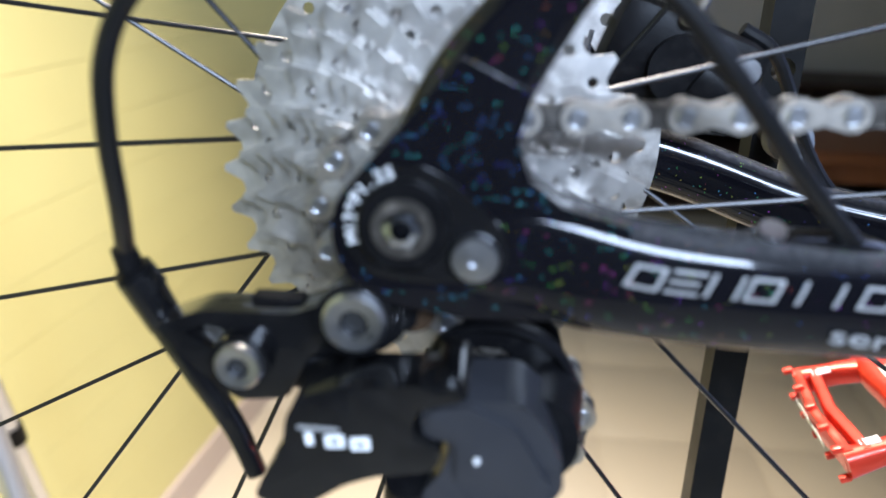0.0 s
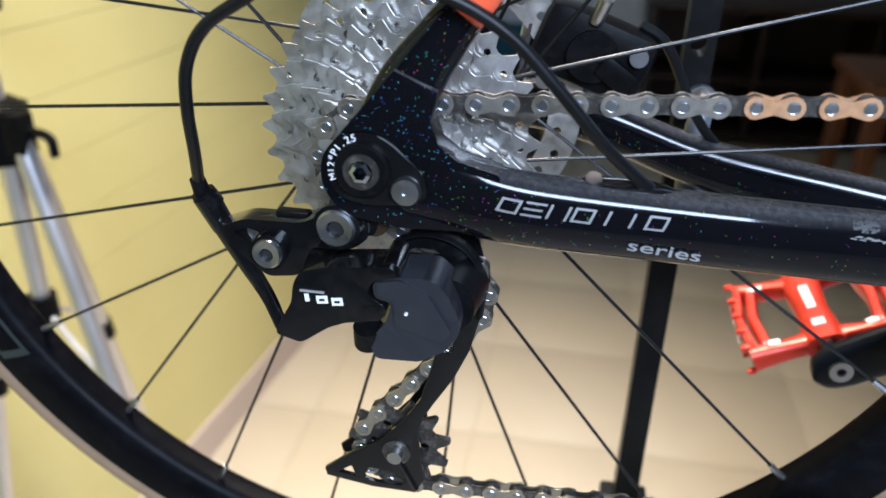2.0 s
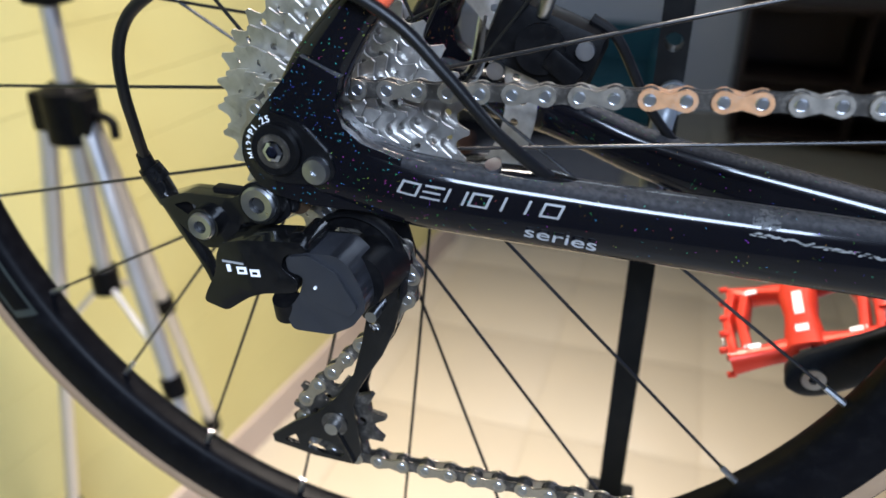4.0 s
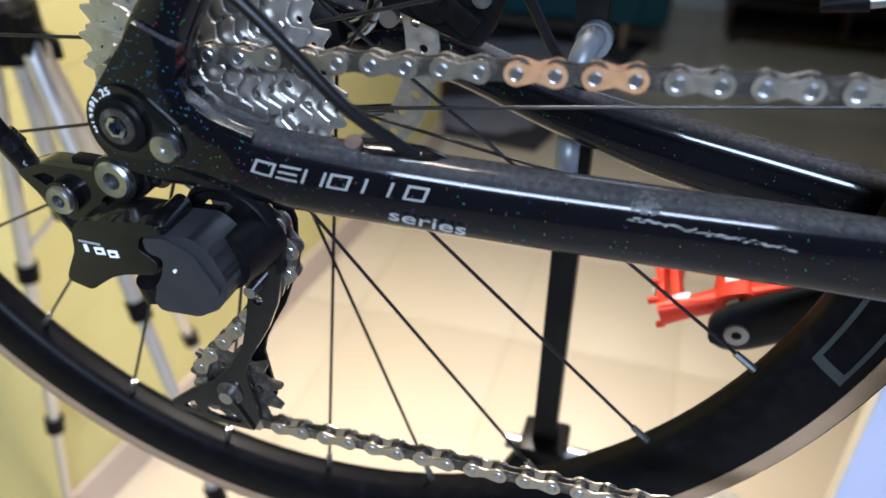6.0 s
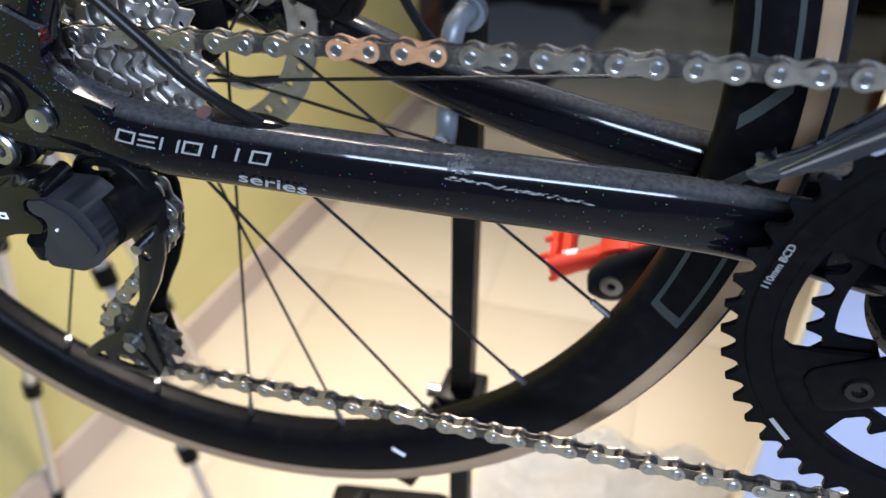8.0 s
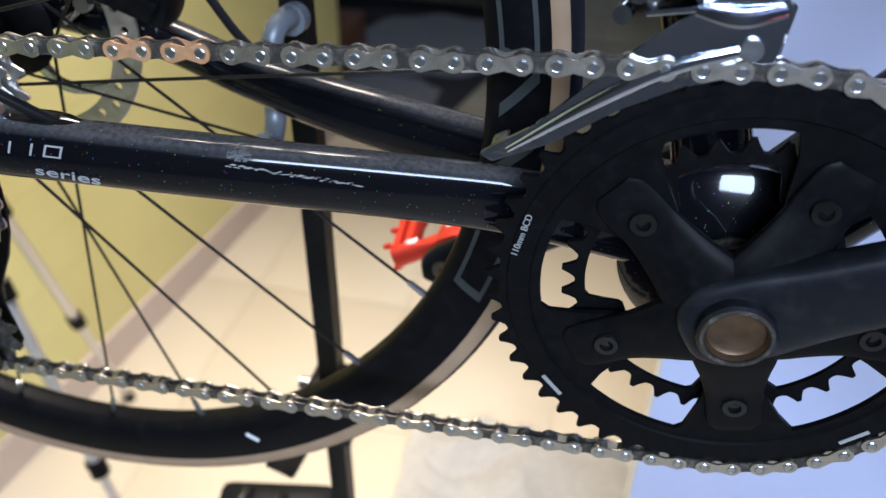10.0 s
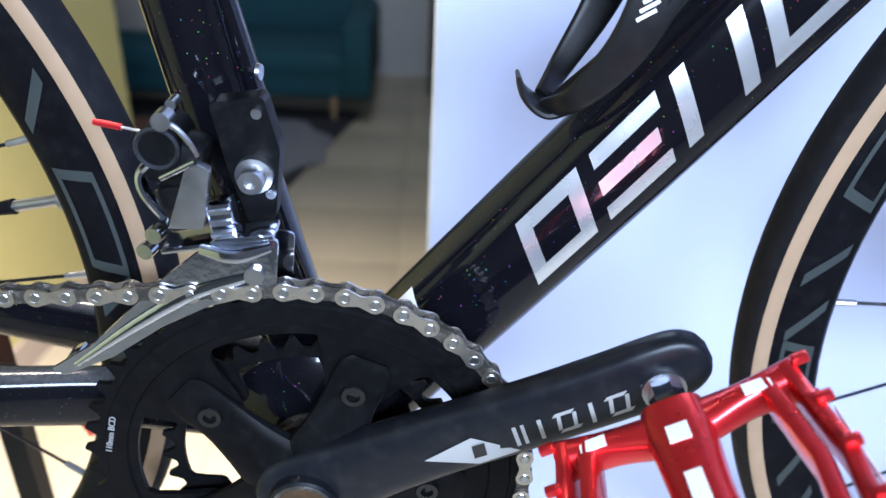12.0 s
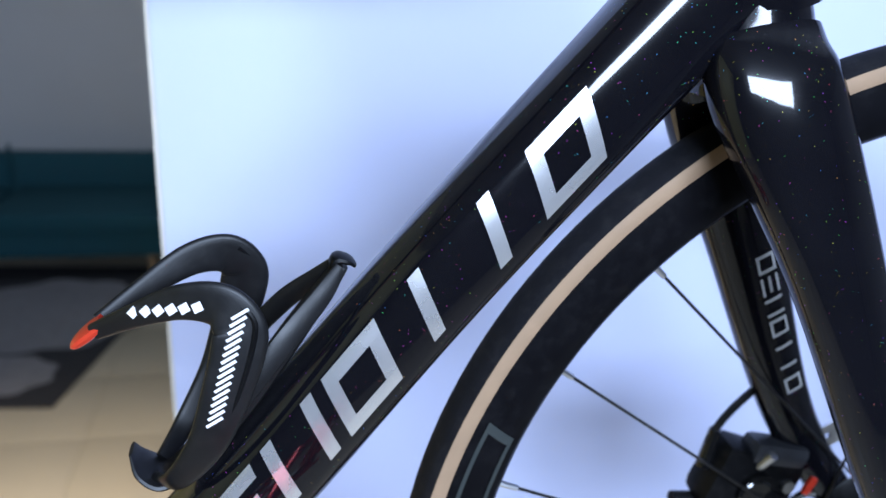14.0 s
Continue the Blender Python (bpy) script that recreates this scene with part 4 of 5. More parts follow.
# fork
for s in (-1, 1):
    tube("fork_leg", [(0.770, s * 0.012, 0.670, 0.016, 0.028), (0.774, s * 0.024, 0.650, 0.0165, 0.030), (0.790, s * 0.0345, 0.614, 0.014, 0.0270), (0.817, s * 0.042, 0.56, 0.0115, 0.0225), (0.879, s * 0.049, 0.435, 0.0095, 0.0165), (0.946, s * 0.0515, 0.347, 0.008, 0.013)], 2.4, PAINT, "gloss black fork leg with coloured flakes")
tube("fork_crown", [(0.764, 0, 0.698, 0.021, 0.024), (0.770, 0, 0.675, 0.0255, 0.0285), (0.772, 0, 0.653, 0.030, 0.029), (0.770, 0, 0.640, 0.026, 0.022)], 2.3, PAINT)
lf = on_tube([(0.817, 0.042, 0.56, 0.0115, 0.0225), (0.847, 0.0455, 0.497, 0.0105, 0.019), (0.879, 0.049, 0.435, 0.0095, 0.0165)], 2.4)
for k, sh in enumerate(("ring", "bars", "posts", "ring", "post", "post", "ring")):
    strokes("fork_mark", lf, [tuple((a, b + 0.004) for a, b in qd) for qd in mark(sh, 0.012 + 0.0155 * k, 0.0125, 0.0115, 0.0022, 0.0)], DECAL_DULL, bike, "silver mark on the fork leg")


# chain path
RINGS = ((BX, BZ, pitch_radius(50), 1, -0.0585), (HX, CZ, pitch_radius(12), 1, -0.0640), (0.0255, 0.2870, 0.0225, -1, -0.0600), (0.0105, 0.1985, 0.0225, 1, -0.0600))


def belt():
    segs = []
    n = len(RINGS)
    for i in range(n):
        ax, az, ar, sa, _ = RINGS[i]
        bx, bz, br, sb, _ = RINGS[(i + 1) % n]
        dx, dz = bx - ax, bz - az
        d0 = math.hypot(dx, dz)
        th = math.atan2(dz, dx) + math.asin(-(sb * br - sa * ar) / d0)
        L = (-math.sin(th), math.cos(th))
        segs.append(((ax - sa * ar * L[0], az - sa * ar * L[1]), (bx - sb * br * L[0], bz - sb * br * L[1])))
    pts = []
    for i in range(n):
        (p, q), (p2, _) = segs[i], segs[(i + 1) % n]
        y0, y1 = RINGS[i][4], RINGS[(i + 1) % n][4]
        for k in range(40):
            f = k / 40
            pts.append((p[0] + (q[0] - p[0]) * f, y0 + (y1 - y0) * f, p[1] + (q[1] - p[1]) * f))
        cx, cz, r, s, y = RINGS[(i + 1) % n]
        a0, a1 = math.atan2(q[1] - cz, q[0] - cx), math.atan2(p2[1] - cz, p2[0] - cx)
        da = (a1 - a0) % (2 * math.pi) if s > 0 else -((a0 - a1) % (2 * math.pi))
        for k in range(40):
            a = a0 + da * k / 40
            pts.append((cx + r * math.cos(a), y, cz + r * math.sin(a)))
    return [Vector(p) for p in pts]


def chain():
    pts = belt()
    pts.append(pts[0])
    acc = [0.0]
    for a, b in zip(pts, pts[1:]):
        acc.append(acc[-1] + (b - a).length)
    n = 2 * round(acc[-1] / PITCH / 2)

    def at(s):
        s %= acc[-1]
        i = min(len(pts) - 2, max(0, int(np.searchsorted(acc, s)) - 1))
        return pts[i].lerp(pts[i + 1], (s - acc[i]) / max(1e-9, acc[i + 1] - acc[i]))
    pins = [at(acc[-1] * k / n - 0.0120) for k in range(n)]
    P = PITCH
    waist = lambda r, w: [(P / 2 + r * math.cos(a), r * math.sin(a)) for a in np.linspace(-2.1, 2.1, 11)] + [(0, w)] + [(-P / 2 - r * math.cos(a), r * math.sin(a)) for a in np.linspace(2.1, -2.1, 11)] + [(0, -w)]
    pin_ends = [circle(P / 2, 0, 0.0025, 12), circle(-P / 2, 0, 0.0025, 12)]
    outer = plate(B(), waist(0.0042, 0.0024), -0.00055, 0.00055, pin_ends)
    inner = plate(B(), waist(0.0041, 0.0030), -0.0005, 0.0005)
    rivet = rod(B(), (0, -0.0037, 0), (0, 0.0037, 0), 0.00178, None, 12)
    for y in (0.00285, -0.00285):
        lathe(rivet, [(0.0016, y * 1.15), (0.0021, y * 1.24), (0.0026, y * 1.10)], (0, 0, 0), 12)
    spine = B()
    for p in pins:
        rod(spine, p - Vector((0, 0.0012, 0)), p + Vector((0, 0.0012, 0)), 0.0037, None, 10)
    ch = part("chain", spine, OILY, bike, "worn nickel bicycle chain, oily between the plates")
    base = {"outer_plate": part("outer_plate", outer, NICKEL, ch), "inner_plate": part("inner_plate", inner, OILY, ch), "rivet": part("rivet", rivet, BOLT, ch)}
    r_me = base["outer_plate"].data.copy()
    r_me.materials.clear()
    r_me.materials.append(RUST)
    used = set()
    rusty = sorted((k for k in range(0, n, 2)), key=lambda k: ((pins[k] + pins[(k + 1) % n]) / 2 - Vector((0.1455, -0.061, 0.378))).length)[:1]
    rusty += [(rusty[0] - 2) % n]
    for k in range(n):
        a, b = pins[k], pins[(k + 1) % n]
        d = (b - a).normalized()
        y = Vector((0, 1, 0))
        y = (y - d * y.dot(d)).normalized()
        m = Matrix((d, y, d.cross(y))).transposed().to_4x4()
        m.translation = (a + b) / 2
        plates = (("outer_plate", 0.00285), ("outer_plate", -0.00285)) if k % 2 == 0 else (("inner_plate", 0.00165), ("inner_plate", -0.00165))
        for name, dy in plates + (("rivet", 0.0),):
            ob = base[name] if name not in used else new(name, base[name].data)
            used.add(name)
            if k in rusty and name == "outer_plate":
                ob.data = r_me
                ob["label"] = "rust-orange chain plate"
            ob.parent = ch
            ob.matrix_basis = m @ Matrix.Translation((-P / 2 if name == "rivet" else 0, dy, 0))


chain()


def crankset():
    def ring_plate(name, n, y0, y1, inner, a_off, material):
        hole = []
        for k in range(160):
            a = 2 * math.pi * k / 160
            near = min(abs(((a - radians(283 + 72 * i) + math.pi) % (2 * math.pi)) - math.pi) for i in range(5))
            f = max(0.0, min(1.0, (near - 0.20) / 0.13))
            f = f * f * (3 - 2 * f)
            r = 0.046 + (inner - 0.046) * f
            hole.append((BX + r * math.cos(a), BZ + r * math.sin(a)))
        return part(name, plate(B(), teeth(BX, BZ, n, 0.0036, 0.0026, a_off), y0, y1, [hole]), material, bike)
    big = ring_plate("outer_chainring", 50, -0.0510, -0.0482, 0.0805, 0.02, RING)
    big["label"] = "black toothed outer chainring"
    moved(big, 0, -0.009, 0)
    moved(ring_plate("inner_chainring", 34, -0.0425, -0.0402, 0.0615, 0.0, RING), 0, -0.009, 0)
    # raised step on the ring's face
    part("ring_step", lathe(B(), [(0.0845, -0.0509), (0.0855, -0.0522), (0.0945, -0.0522), (0.0955, -0.0509)], (BX, 0, BZ), 120), RING, big)
    for k in range(5):
        a = radians(283 + 72 * k)
        e, p = Vector((math.cos(a), 0, math.sin(a))), Vector((-math.sin(a), 0, math.cos(a)))
        c = Vector((BX, 0, BZ))
        rows = [(*(c + e * r + Vector((0, y, 0))), w, t) for r, w, t, y in ((0.012, 0.020, 0.006, -0.0590), (0.024, 0.0175, 0.0055, -0.0580), (0.036, 0.0145, 0.0042, -0.0560), (0.050, 0.0125, 0.0028, -0.0535), (0.062, 0.0125, 0.0020, -0.0528), (0.070, 0.0115, 0.0014, -0.0524), (0.074, 0.008, 0.001, -0.0520))]
        part("spider_arm", sweep(B(), smooth_path(rows, 5), 20, 2.8, tuple(p)), RING, big)
        q = c + e * 0.0560
        part("ring_bolt", lathe(B(), [(0.0, -0.0555), (0.0026, -0.0555), (0.0030, -0.0572), (0.0052, -0.0572), (0.0058, -0.0560), (0.0058, -0.050), (0.0, -0.050)], (q.x, 0, q.z), 24, False), GLOSS, big, "black chainring bolt")
        # window between two arms has a thin rib along its edge
        m0, m1 = radians(283 + 72 * k + 18), radians(283 + 72 * k + 54)
        if k != 1:
            part("window_lip", sweep(B(), [(BX + 0.0865 * math.cos(t), -0.0512, BZ + 0.0865 * math.sin(t), 0.0010, 0.0008) for t in np.linspace(m0, m1, 16)], 8), CRANK, big)
    words("letters", "110mm BCD", 0.0042, Matrix.Translation((BX - 0.0900, -0.0525, BZ + 0.021)) @ pose(0, 0, 0, 90, -76, 0), DECAL_DULL, big)
    for k, a in enumerate((222, 316)):
        ob = part("maker_bar", box(B(), (0, 0, 0), (0.014, 0.0003, 0.002)), DECAL_DULL, big, "tiny printed bar")
        a = radians(a)
        ob.matrix_basis = Matrix.Translation((BX + 0.0935 * math.cos(a), -0.0525, BZ + 0.0935 * math.sin(a))) @ Matrix.Rotation(-(a + math.pi / 2), 4, "Y")
    d = Vector((0.5470 - BX, 0, 0.3805 - BZ))
    ln = d.length
    d.normalize()
    n = Vector((-d.z, 0, d.x))
    c = Vector((BX, 0, BZ))
    sec = ((-0.022, 0.004, -0.0620, 0.004), (-0.019, 0.014, -0.0622, 0.0075), (-0.008, 0.0215, -0.0622, 0.0085), (0.010, 0.0215, -0.0625, 0.0085), (0.035, 0.0185, -0.0640, 0.0085), (0.07, 0.0168, -0.0675, 0.0080), (0.115, 0.0160, -0.0735, 0.0075), (0.150, 0.0158, -0.0770, 0.0072), (0.168, 0.0156, -0.0780, 0.0070), (0.180, 0.0138, -0.0780, 0.0066), (0.1870, 0.0090, -0.0780, 0.0058), (0.1900, 0.003, -0.0780, 0.003))
    rows = [(*(c + d * s + Vector((0, y, 0))), w, t) for s, w, y, t in sec]
    arm = part("crank_arm", sweep(B(), smooth_path(rows, 6), 28, 3.6, tuple(n)), CRANK, bike, "satin black alloy crank arm", 50)
    moved(arm, 0, -0.007, 0)
    part("spindle_ring", lathe(B(), [(0.0122, -0.0760), (0.0146, -0.0760), (0.0156, -0.0748), (0.0160, -0.066), (0.0122, -0.066)], (BX, 0, BZ), 60), CRANK, arm)
    part("spindle_teeth", lathe(B(), [(0.0122, -0.0755), (0.0128, -0.0766), (0.0140, -0.0766), (0.0146, -0.0757), (0.0122, -0.0745)], (BX, 0, BZ), 44), OILY, arm)
    part("spindle_bore", lathe(B(), [(0.0, -0.0716), (0.0095, -0.0718), (0.0112, -0.0728), (0.0121, -0.0755), (0.0124, -0.0755), (0.0124, -0.070), (0.0, -0.070)], (BX, 0, BZ), 40, False), BRASS, arm, "dull brass-brown hollow spindle end")

    def flat(name, quads, material, lift=0.0004):
        bm = B()
        for quad in quads:
            vs = []
            for s, v in quad:
                i = max(0, min(len(sec) - 2, next((j for j in range(len(sec) - 1) if sec[j + 1][0] > s), len(sec) - 2)))
                f = (s - sec[i][0]) / (sec[i + 1][0] - sec[i][0])
                w, y, t = (sec[i][k] + (sec[i + 1][k] - sec[i][k]) * f for k in (1, 2, 3))
                yy = y - t * (1 - min(0.99, abs(v / w)) ** 3.6) ** (1 / 3.6) - lift
                vs.append(bm.verts.new(c + d * s + n * v + Vector((0, yy, 0))))
            bm.faces.new(vs)
        return part(name, bm, material, arm, "silver print on the crank arm")
    flat("wing_mark", [((0.062, -0.001), (0.083, -0.0125), (0.103, -0.0115), (0.087, 0.0035))], DECAL_DULL)
    flat("wing_inset", [((0.083, -0.008), (0.089, -0.008), (0.091, -0.001), (0.085, -0.001))], SOCKET, 0.0007)
    for k in range(6):
        s = 0.100 + 0.0112 * k
        q = lambda a, b, e, g: ((s + a, e), (s + b, e), (s + b + 0.002, g), (s + a + 0.002, g))
        if k in (2, 4):
            flat("name_bar", [q(0, 0.0085, -0.0085, -0.0068), q(0, 0.0085, 0.0005, 0.0022), q(0, 0.0017, -0.0068, 0.0005), q(0.0068, 0.0085, -0.0068, 0.0005)], DECAL_DULL)
        else:
            flat("name_bar", [q(0.003, 0.0048, -0.0085, 0.0022)] + ([q(0.0068, 0.0084, -0.0085, 0.0022)] if k in (0, 5) else []), DECAL_DULL)
    # far crank arm
    e = Vector((0.2496, 0.078, 0.1863))
    o = Vector((BX, 0.064, BZ))
    rows = [(*o.lerp(e, f), 0.006, w) for f, w in ((-0.1, 0.010), (-0.03, 0.018), (0.15, 0.0185), (0.5, 0.0165), (0.9, 0.0155), (1.0, 0.0150), (1.06, 0.011), (1.085, 0.003))]
    far = part("crank_arm", sweep(B(), smooth_path(rows, 5), 24, 3.2), CRANK, bike)
    part("pedal_spindle_end", lathe(B(), [(0.0028, 0.0705), (0.0068, 0.0705), (0.0072, 0.0720), (0.0072, 0.0745), (0.0028, 0.0745)], (e.x, 0, e.z), 24), BOLT, far, "bright end of the pedal axle")


crankset()


def pedal(cx, cz, y0, sgn, tilt, material, name_label):
    """Platform pedal: spine along the axle, two cross bars, two toothed side rails."""
    R = Matrix.Rotation(radians(tilt), 3, "Y")
    o = Vector((cx, 0, cz))

    def L(x, y, z):
        return tuple(o + R @ Vector((x, 0, z)) + Vector((0, y0 + sgn * y, 0)))
    axle = part("pedal", rod(B(), L(0, -0.002, 0), L(0, 0.018, 0), 0.0072, None, 6), CHROME, bike, name_label)
    part("axle_washer", rod(B(), L(0, 0.0, 0), L(0, 0.004, 0), 0.0088), BOLT, axle)
    part("spine", sweep(B(), smooth_path([(*L(0, 0.017, 0), 0.012, 0.0085), (*L(0, 0.03, 0), 0.0125, 0.0085), (*L(0, 0.06, 0), 0.0105, 0.0085), (*L(0, 0.085, 0), 0.0125, 0.0085), (*L(0, 0.108, 0), 0.011, 0.0085)], 5), 20, 3.2, tuple(R @ Vector((1, 0, 0)))), material, axle)
    for y, bow in ((0.026, -0.003), (0.098, 0.004)):
        for s in (-1, 1):
            part("cross_bar", sweep(B(), smooth_path([(*L(s * 0.006, y, 0), 0.0085, 0.0065), (*L(s * 0.026, y + bow, 0), 0.0055, 0.0068), (*L(s * 0.046, y + bow * 1.5, 0), 0.0065, 0.0085)], 5), 16, 3.0), material, axle)
            part("white_patch", box(B(), L(s * 0.031, y - 0.001, 0.0071), (0.010, 0.0055, 0.0005), R), WHITE, axle, "white printed patch")
    for s in (-1, 1):
        x = s * 0.047
        pts = []
        for k in range(9):
            y = 0.020 + 0.0105 * k
            pts.append((*L(x - s * 0.004 * abs(k - 4) / 4, y, 0.0), 0.0032, 0.0090 if k % 2 == 0 else 0.0084))
        inner_rail = [(u - s * 0.009 * math.cos(radians(tilt)), v, w + s * 0.009 * math.sin(radians(tilt)), 0.0036, 0.0075) for u, v, w, _, _ in pts]
        part("inner_rail", sweep(B(), smooth_path(inner_rail, 3), 12, 4.0, tuple(R @ Vector((1, 0, 0)))), material, axle)
        part("side_rail", sweep(B(), smooth_path(pts, 4), 12, 4.0, tuple(R @ Vector((1, 0, 0)))), material, axle)
        for k in range(5):
            y = 0.022 + 0.0205 * k
            for t in (-1, 1):
                part("grip_tooth", box(B(), L(x + s * 0.001, y, t * 0.0095), (0.006, 0.0035, 0.0035), R, 0.0008), material, axle)
        part("rail_print", box(B(), L(x - s * 0.0004 + s * 0.0041, 0.062, 0.0), (0.0004, 0.045, 0.004), R), WHITE, axle, "white printed bar")
    part("spine_print", box(B(), L(0.0, 0.068, 0.0087), (0.006, 0.03, 0.0005), R), WHITE, axle, "white printed bar")
    part("spine_badge", box(B(), L(0.0, 0.035, 0.0087), (0.008, 0.008, 0.0005), R), WHITE, axle, "white printed square")


pedal(0.5470, 0.3765, -0.0900, -1, -29, RED, "red anodised alloy platform pedal")
pedal(0.2496, 0.1850, 0.0845, 1, -24, RED2, "orange-red alloy platform pedal")


def rear_derailleur():
    knuckle = part("rear_derailleur", plate(B(), rounded([(-0.066, 0.3165), (-0.052, 0.322), (-0.028, 0.3225), (-0.012, 0.330), (-0.001, 0.328), (0.001, 0.319), (-0.006, 0.313), (-0.024, 0.312), (-0.030, 0.298), (-0.044, 0.296), (-0.058, 0.308)], 0.003), -0.088, -0.076, (rounded([(-0.058, 0.3155), (-0.051, 0.318), (-0.046, 0.3165), (-0.050, 0.311)], 0.001),), 0.0012), GLOSS, bike, "black road rear derailleur, dusty and greasy")
    k = moved(knuckle, -0.0010, 0.008, 0.0015)
    part("hanger_leg", plate(B(), rounded([(-0.013, 0.340), (0.006, 0.338), (0.003, 0.319), (-0.011, 0.318)], 0.003), -0.086, -0.072, (), 0.001), GLOSS, k)
    part("hanger_bush", rod(B(), (0.0015, -0.084, 0.3245), (0.0015, -0.066, 0.3245), 0.0068), BRASS, k, "brass-toned bush")

    def bolt(x, z, y, r):
        part("bolt_boss", rod(B(), (x, y + 0.012, z), (x, y + 0.002, z), r * 1.22), GLOSS, k)
        part("pivot_bolt", lathe(B(), [(0.0, y + 0.0022), (r * 0.42, y + 0.0022), (r * 0.46, y), (r * 0.88, y - 0.0003), (r, y + 0.0008), (r, y + 0.004), (0.0, y + 0.004)], (x, 0, z), 36, False), BOLT, k, "steel bolt head with hexagonal socket")
        part("hex_socket", lathe(B(), [(0.0, y + 0.0018), (r * 0.42, y + 0.0018), (r * 0.42, y + 0.0022)], (x, 0, z), 6, False), SOCKET, k)
    bolt(-0.0110, 0.3247, -0.0955, 0.0080)
    bolt(-0.0412, 0.3095, -0.0945, 0.0064)
    # cable arm
    part("cable_arm", sweep(B(), smooth_path([(-0.066, -0.080, 0.313, 0.003, 0.004), (-0.057, -0.080, 0.297, 0.003, 0.0036), (-0.049, -0.079, 0.281, 0.003, 0.003), (-0.0435, -0.079, 0.266, 0.003, 0.0026)], 5), 12, 3.0), GLOSS, k)
    part("cable_stop", rod(B(), (-0.0715, -0.082, 0.328), (-0.0655, -0.080, 0.3135), 0.0056, 0.0050), GLOSS, k)
    part("barrel_adjuster", rod(B(), (-0.0722, -0.0825, 0.3300), (-0.0695, -0.081, 0.3235), 0.0052, 0.0058, 12), BLACK, k)
    part("cable_ferrule", rod(B(), (-0.0732, -0.084, 0.3365), (-0.0720, -0.0825, 0.3290), 0.0031, 0.0037), BLACK, k)
    part("top_rib", box(B(), (-0.034, -0.079, 0.3225), (0.014, 0.006, 0.003), None, 0.001), BLACK, k)
    # parallelogram: gloss outer link and its inner pair
    body = rounded([(-0.0230, 0.3075), (-0.0130, 0.3105), (0.0040, 0.3125), (0.0140, 0.3135), (0.0170, 0.3095), (0.0060, 0.3065), (0.0040, 0.3005), (0.0120, 0.2955), (0.0100, 0.2895), (-0.0050, 0.2865), (-0.0120, 0.2835), (-0.0240, 0.2745), (-0.0350, 0.2775), (-0.0330, 0.2825), (-0.0270, 0.2935), (-0.0260, 0.3015)], 0.0025)
    link = part("outer_link", plate(B(), body, -0.1055, -0.089, (), 0.0028), GLOSS, k, "gloss black link plate", 60)
    moved(link, 0.001, -0.003, 0.004)
    part("inner_link", sweep(B(), smooth_path([(-0.040, -0.078, 0.303, 0.004, 0.006), (-0.015, -0.078, 0.301, 0.004, 0.006), (0.022, -0.076, 0.301, 0.004, 0.007)], 5), 14, 3.0), BLACK, k)
    for j, s in enumerate((0, 1, 2)):
        ob = part("print_bar", box(B(), (0, 0, 0), (0.0018 if j == 0 else 0.0046, 0.0003, 0.0034), None), WHITE, link, "white printed bar")
        ob.matrix_basis = Matrix.Translation((-0.0202 + 0.0062 * j, -0.1059, 0.2965 - 0.0002 * j)) @ pose(0, 0, 0, 0, -7, 0)
        if j:
            ob2 = part("print_gap", box(B(), (0, 0, 0), (0.0022, 0.0003, 0.0010), None), GLOSS, link)
            ob2.matrix_basis = Matrix.Translation((-0.0202 + 0.0062 * j, -0.1062, 0.2965 - 0.0002 * j)) @ pose(0, 0, 0, 0, -7, 0)
    ob = part("print_strip", box(B(), (-0.0180, -0.1059, 0.2995), (0.010, 0.0003, 0.0010)), DECAL_DULL, link, "grey printed strip")
    # P-knuckle
    pk = rounded([(0.0060, 0.3035), (0.0140, 0.3065), (0.0290, 0.3075), (0.0350, 0.3025), (0.0400, 0.2925), (0.0410, 0.2845), (0.0350, 0.2755), (0.0250, 0.2695), (0.0070, 0.2685), (0.0040, 0.2765), (0.0110, 0.2855), (0.0140, 0.2955), (0.0070, 0.2965)], 0.003)
    kn = part("p_knuckle", plate(B(), pk, -0.1045, -0.083, (), 0.0035), MATTE, k, "matte dark grey composite knuckle", 60)
    moved(kn, 0.001, -0.003, 0.006)
    part("knuckle_facet", plate(B(), rounded([(0.0080, 0.3045), (0.0170, 0.3065), (0.0290, 0.3005), (0.0380, 0.2855), (0.0340, 0.2805), (0.0150, 0.2865), (0.0150, 0.2965), (0.0080, 0.2995)], 0.002), -0.1062, -0.1035, (), 0.0012), MATTE, kn)
    part("knuckle_boss", rod(B(), (0.0330, -0.094, 0.2905), (0.0330, -0.066, 0.2875), 0.0120, 0.0150, 32), BLACK, kn)
    part("stop_barrel", rod(B(), (0.0030, -0.101, 0.2815), (0.0025, -0.0985, 0.2720), 0.0060, None, 24), BLACK, kn)
    part("white_speck", rod(B(), (0.0200, -0.1062, 0.2925), (0.0200, -0.1072, 0.2925), 0.0007, None, 8), WHITE, kn)
    for x, z in ((0.0140, 0.3145), (0.0080, 0.2965)):
        part("link_pin", rod(B(), (x, -0.1065, z), (x, -0.088, z + 0.001), 0.0042, None, 16), GLOSS, k)
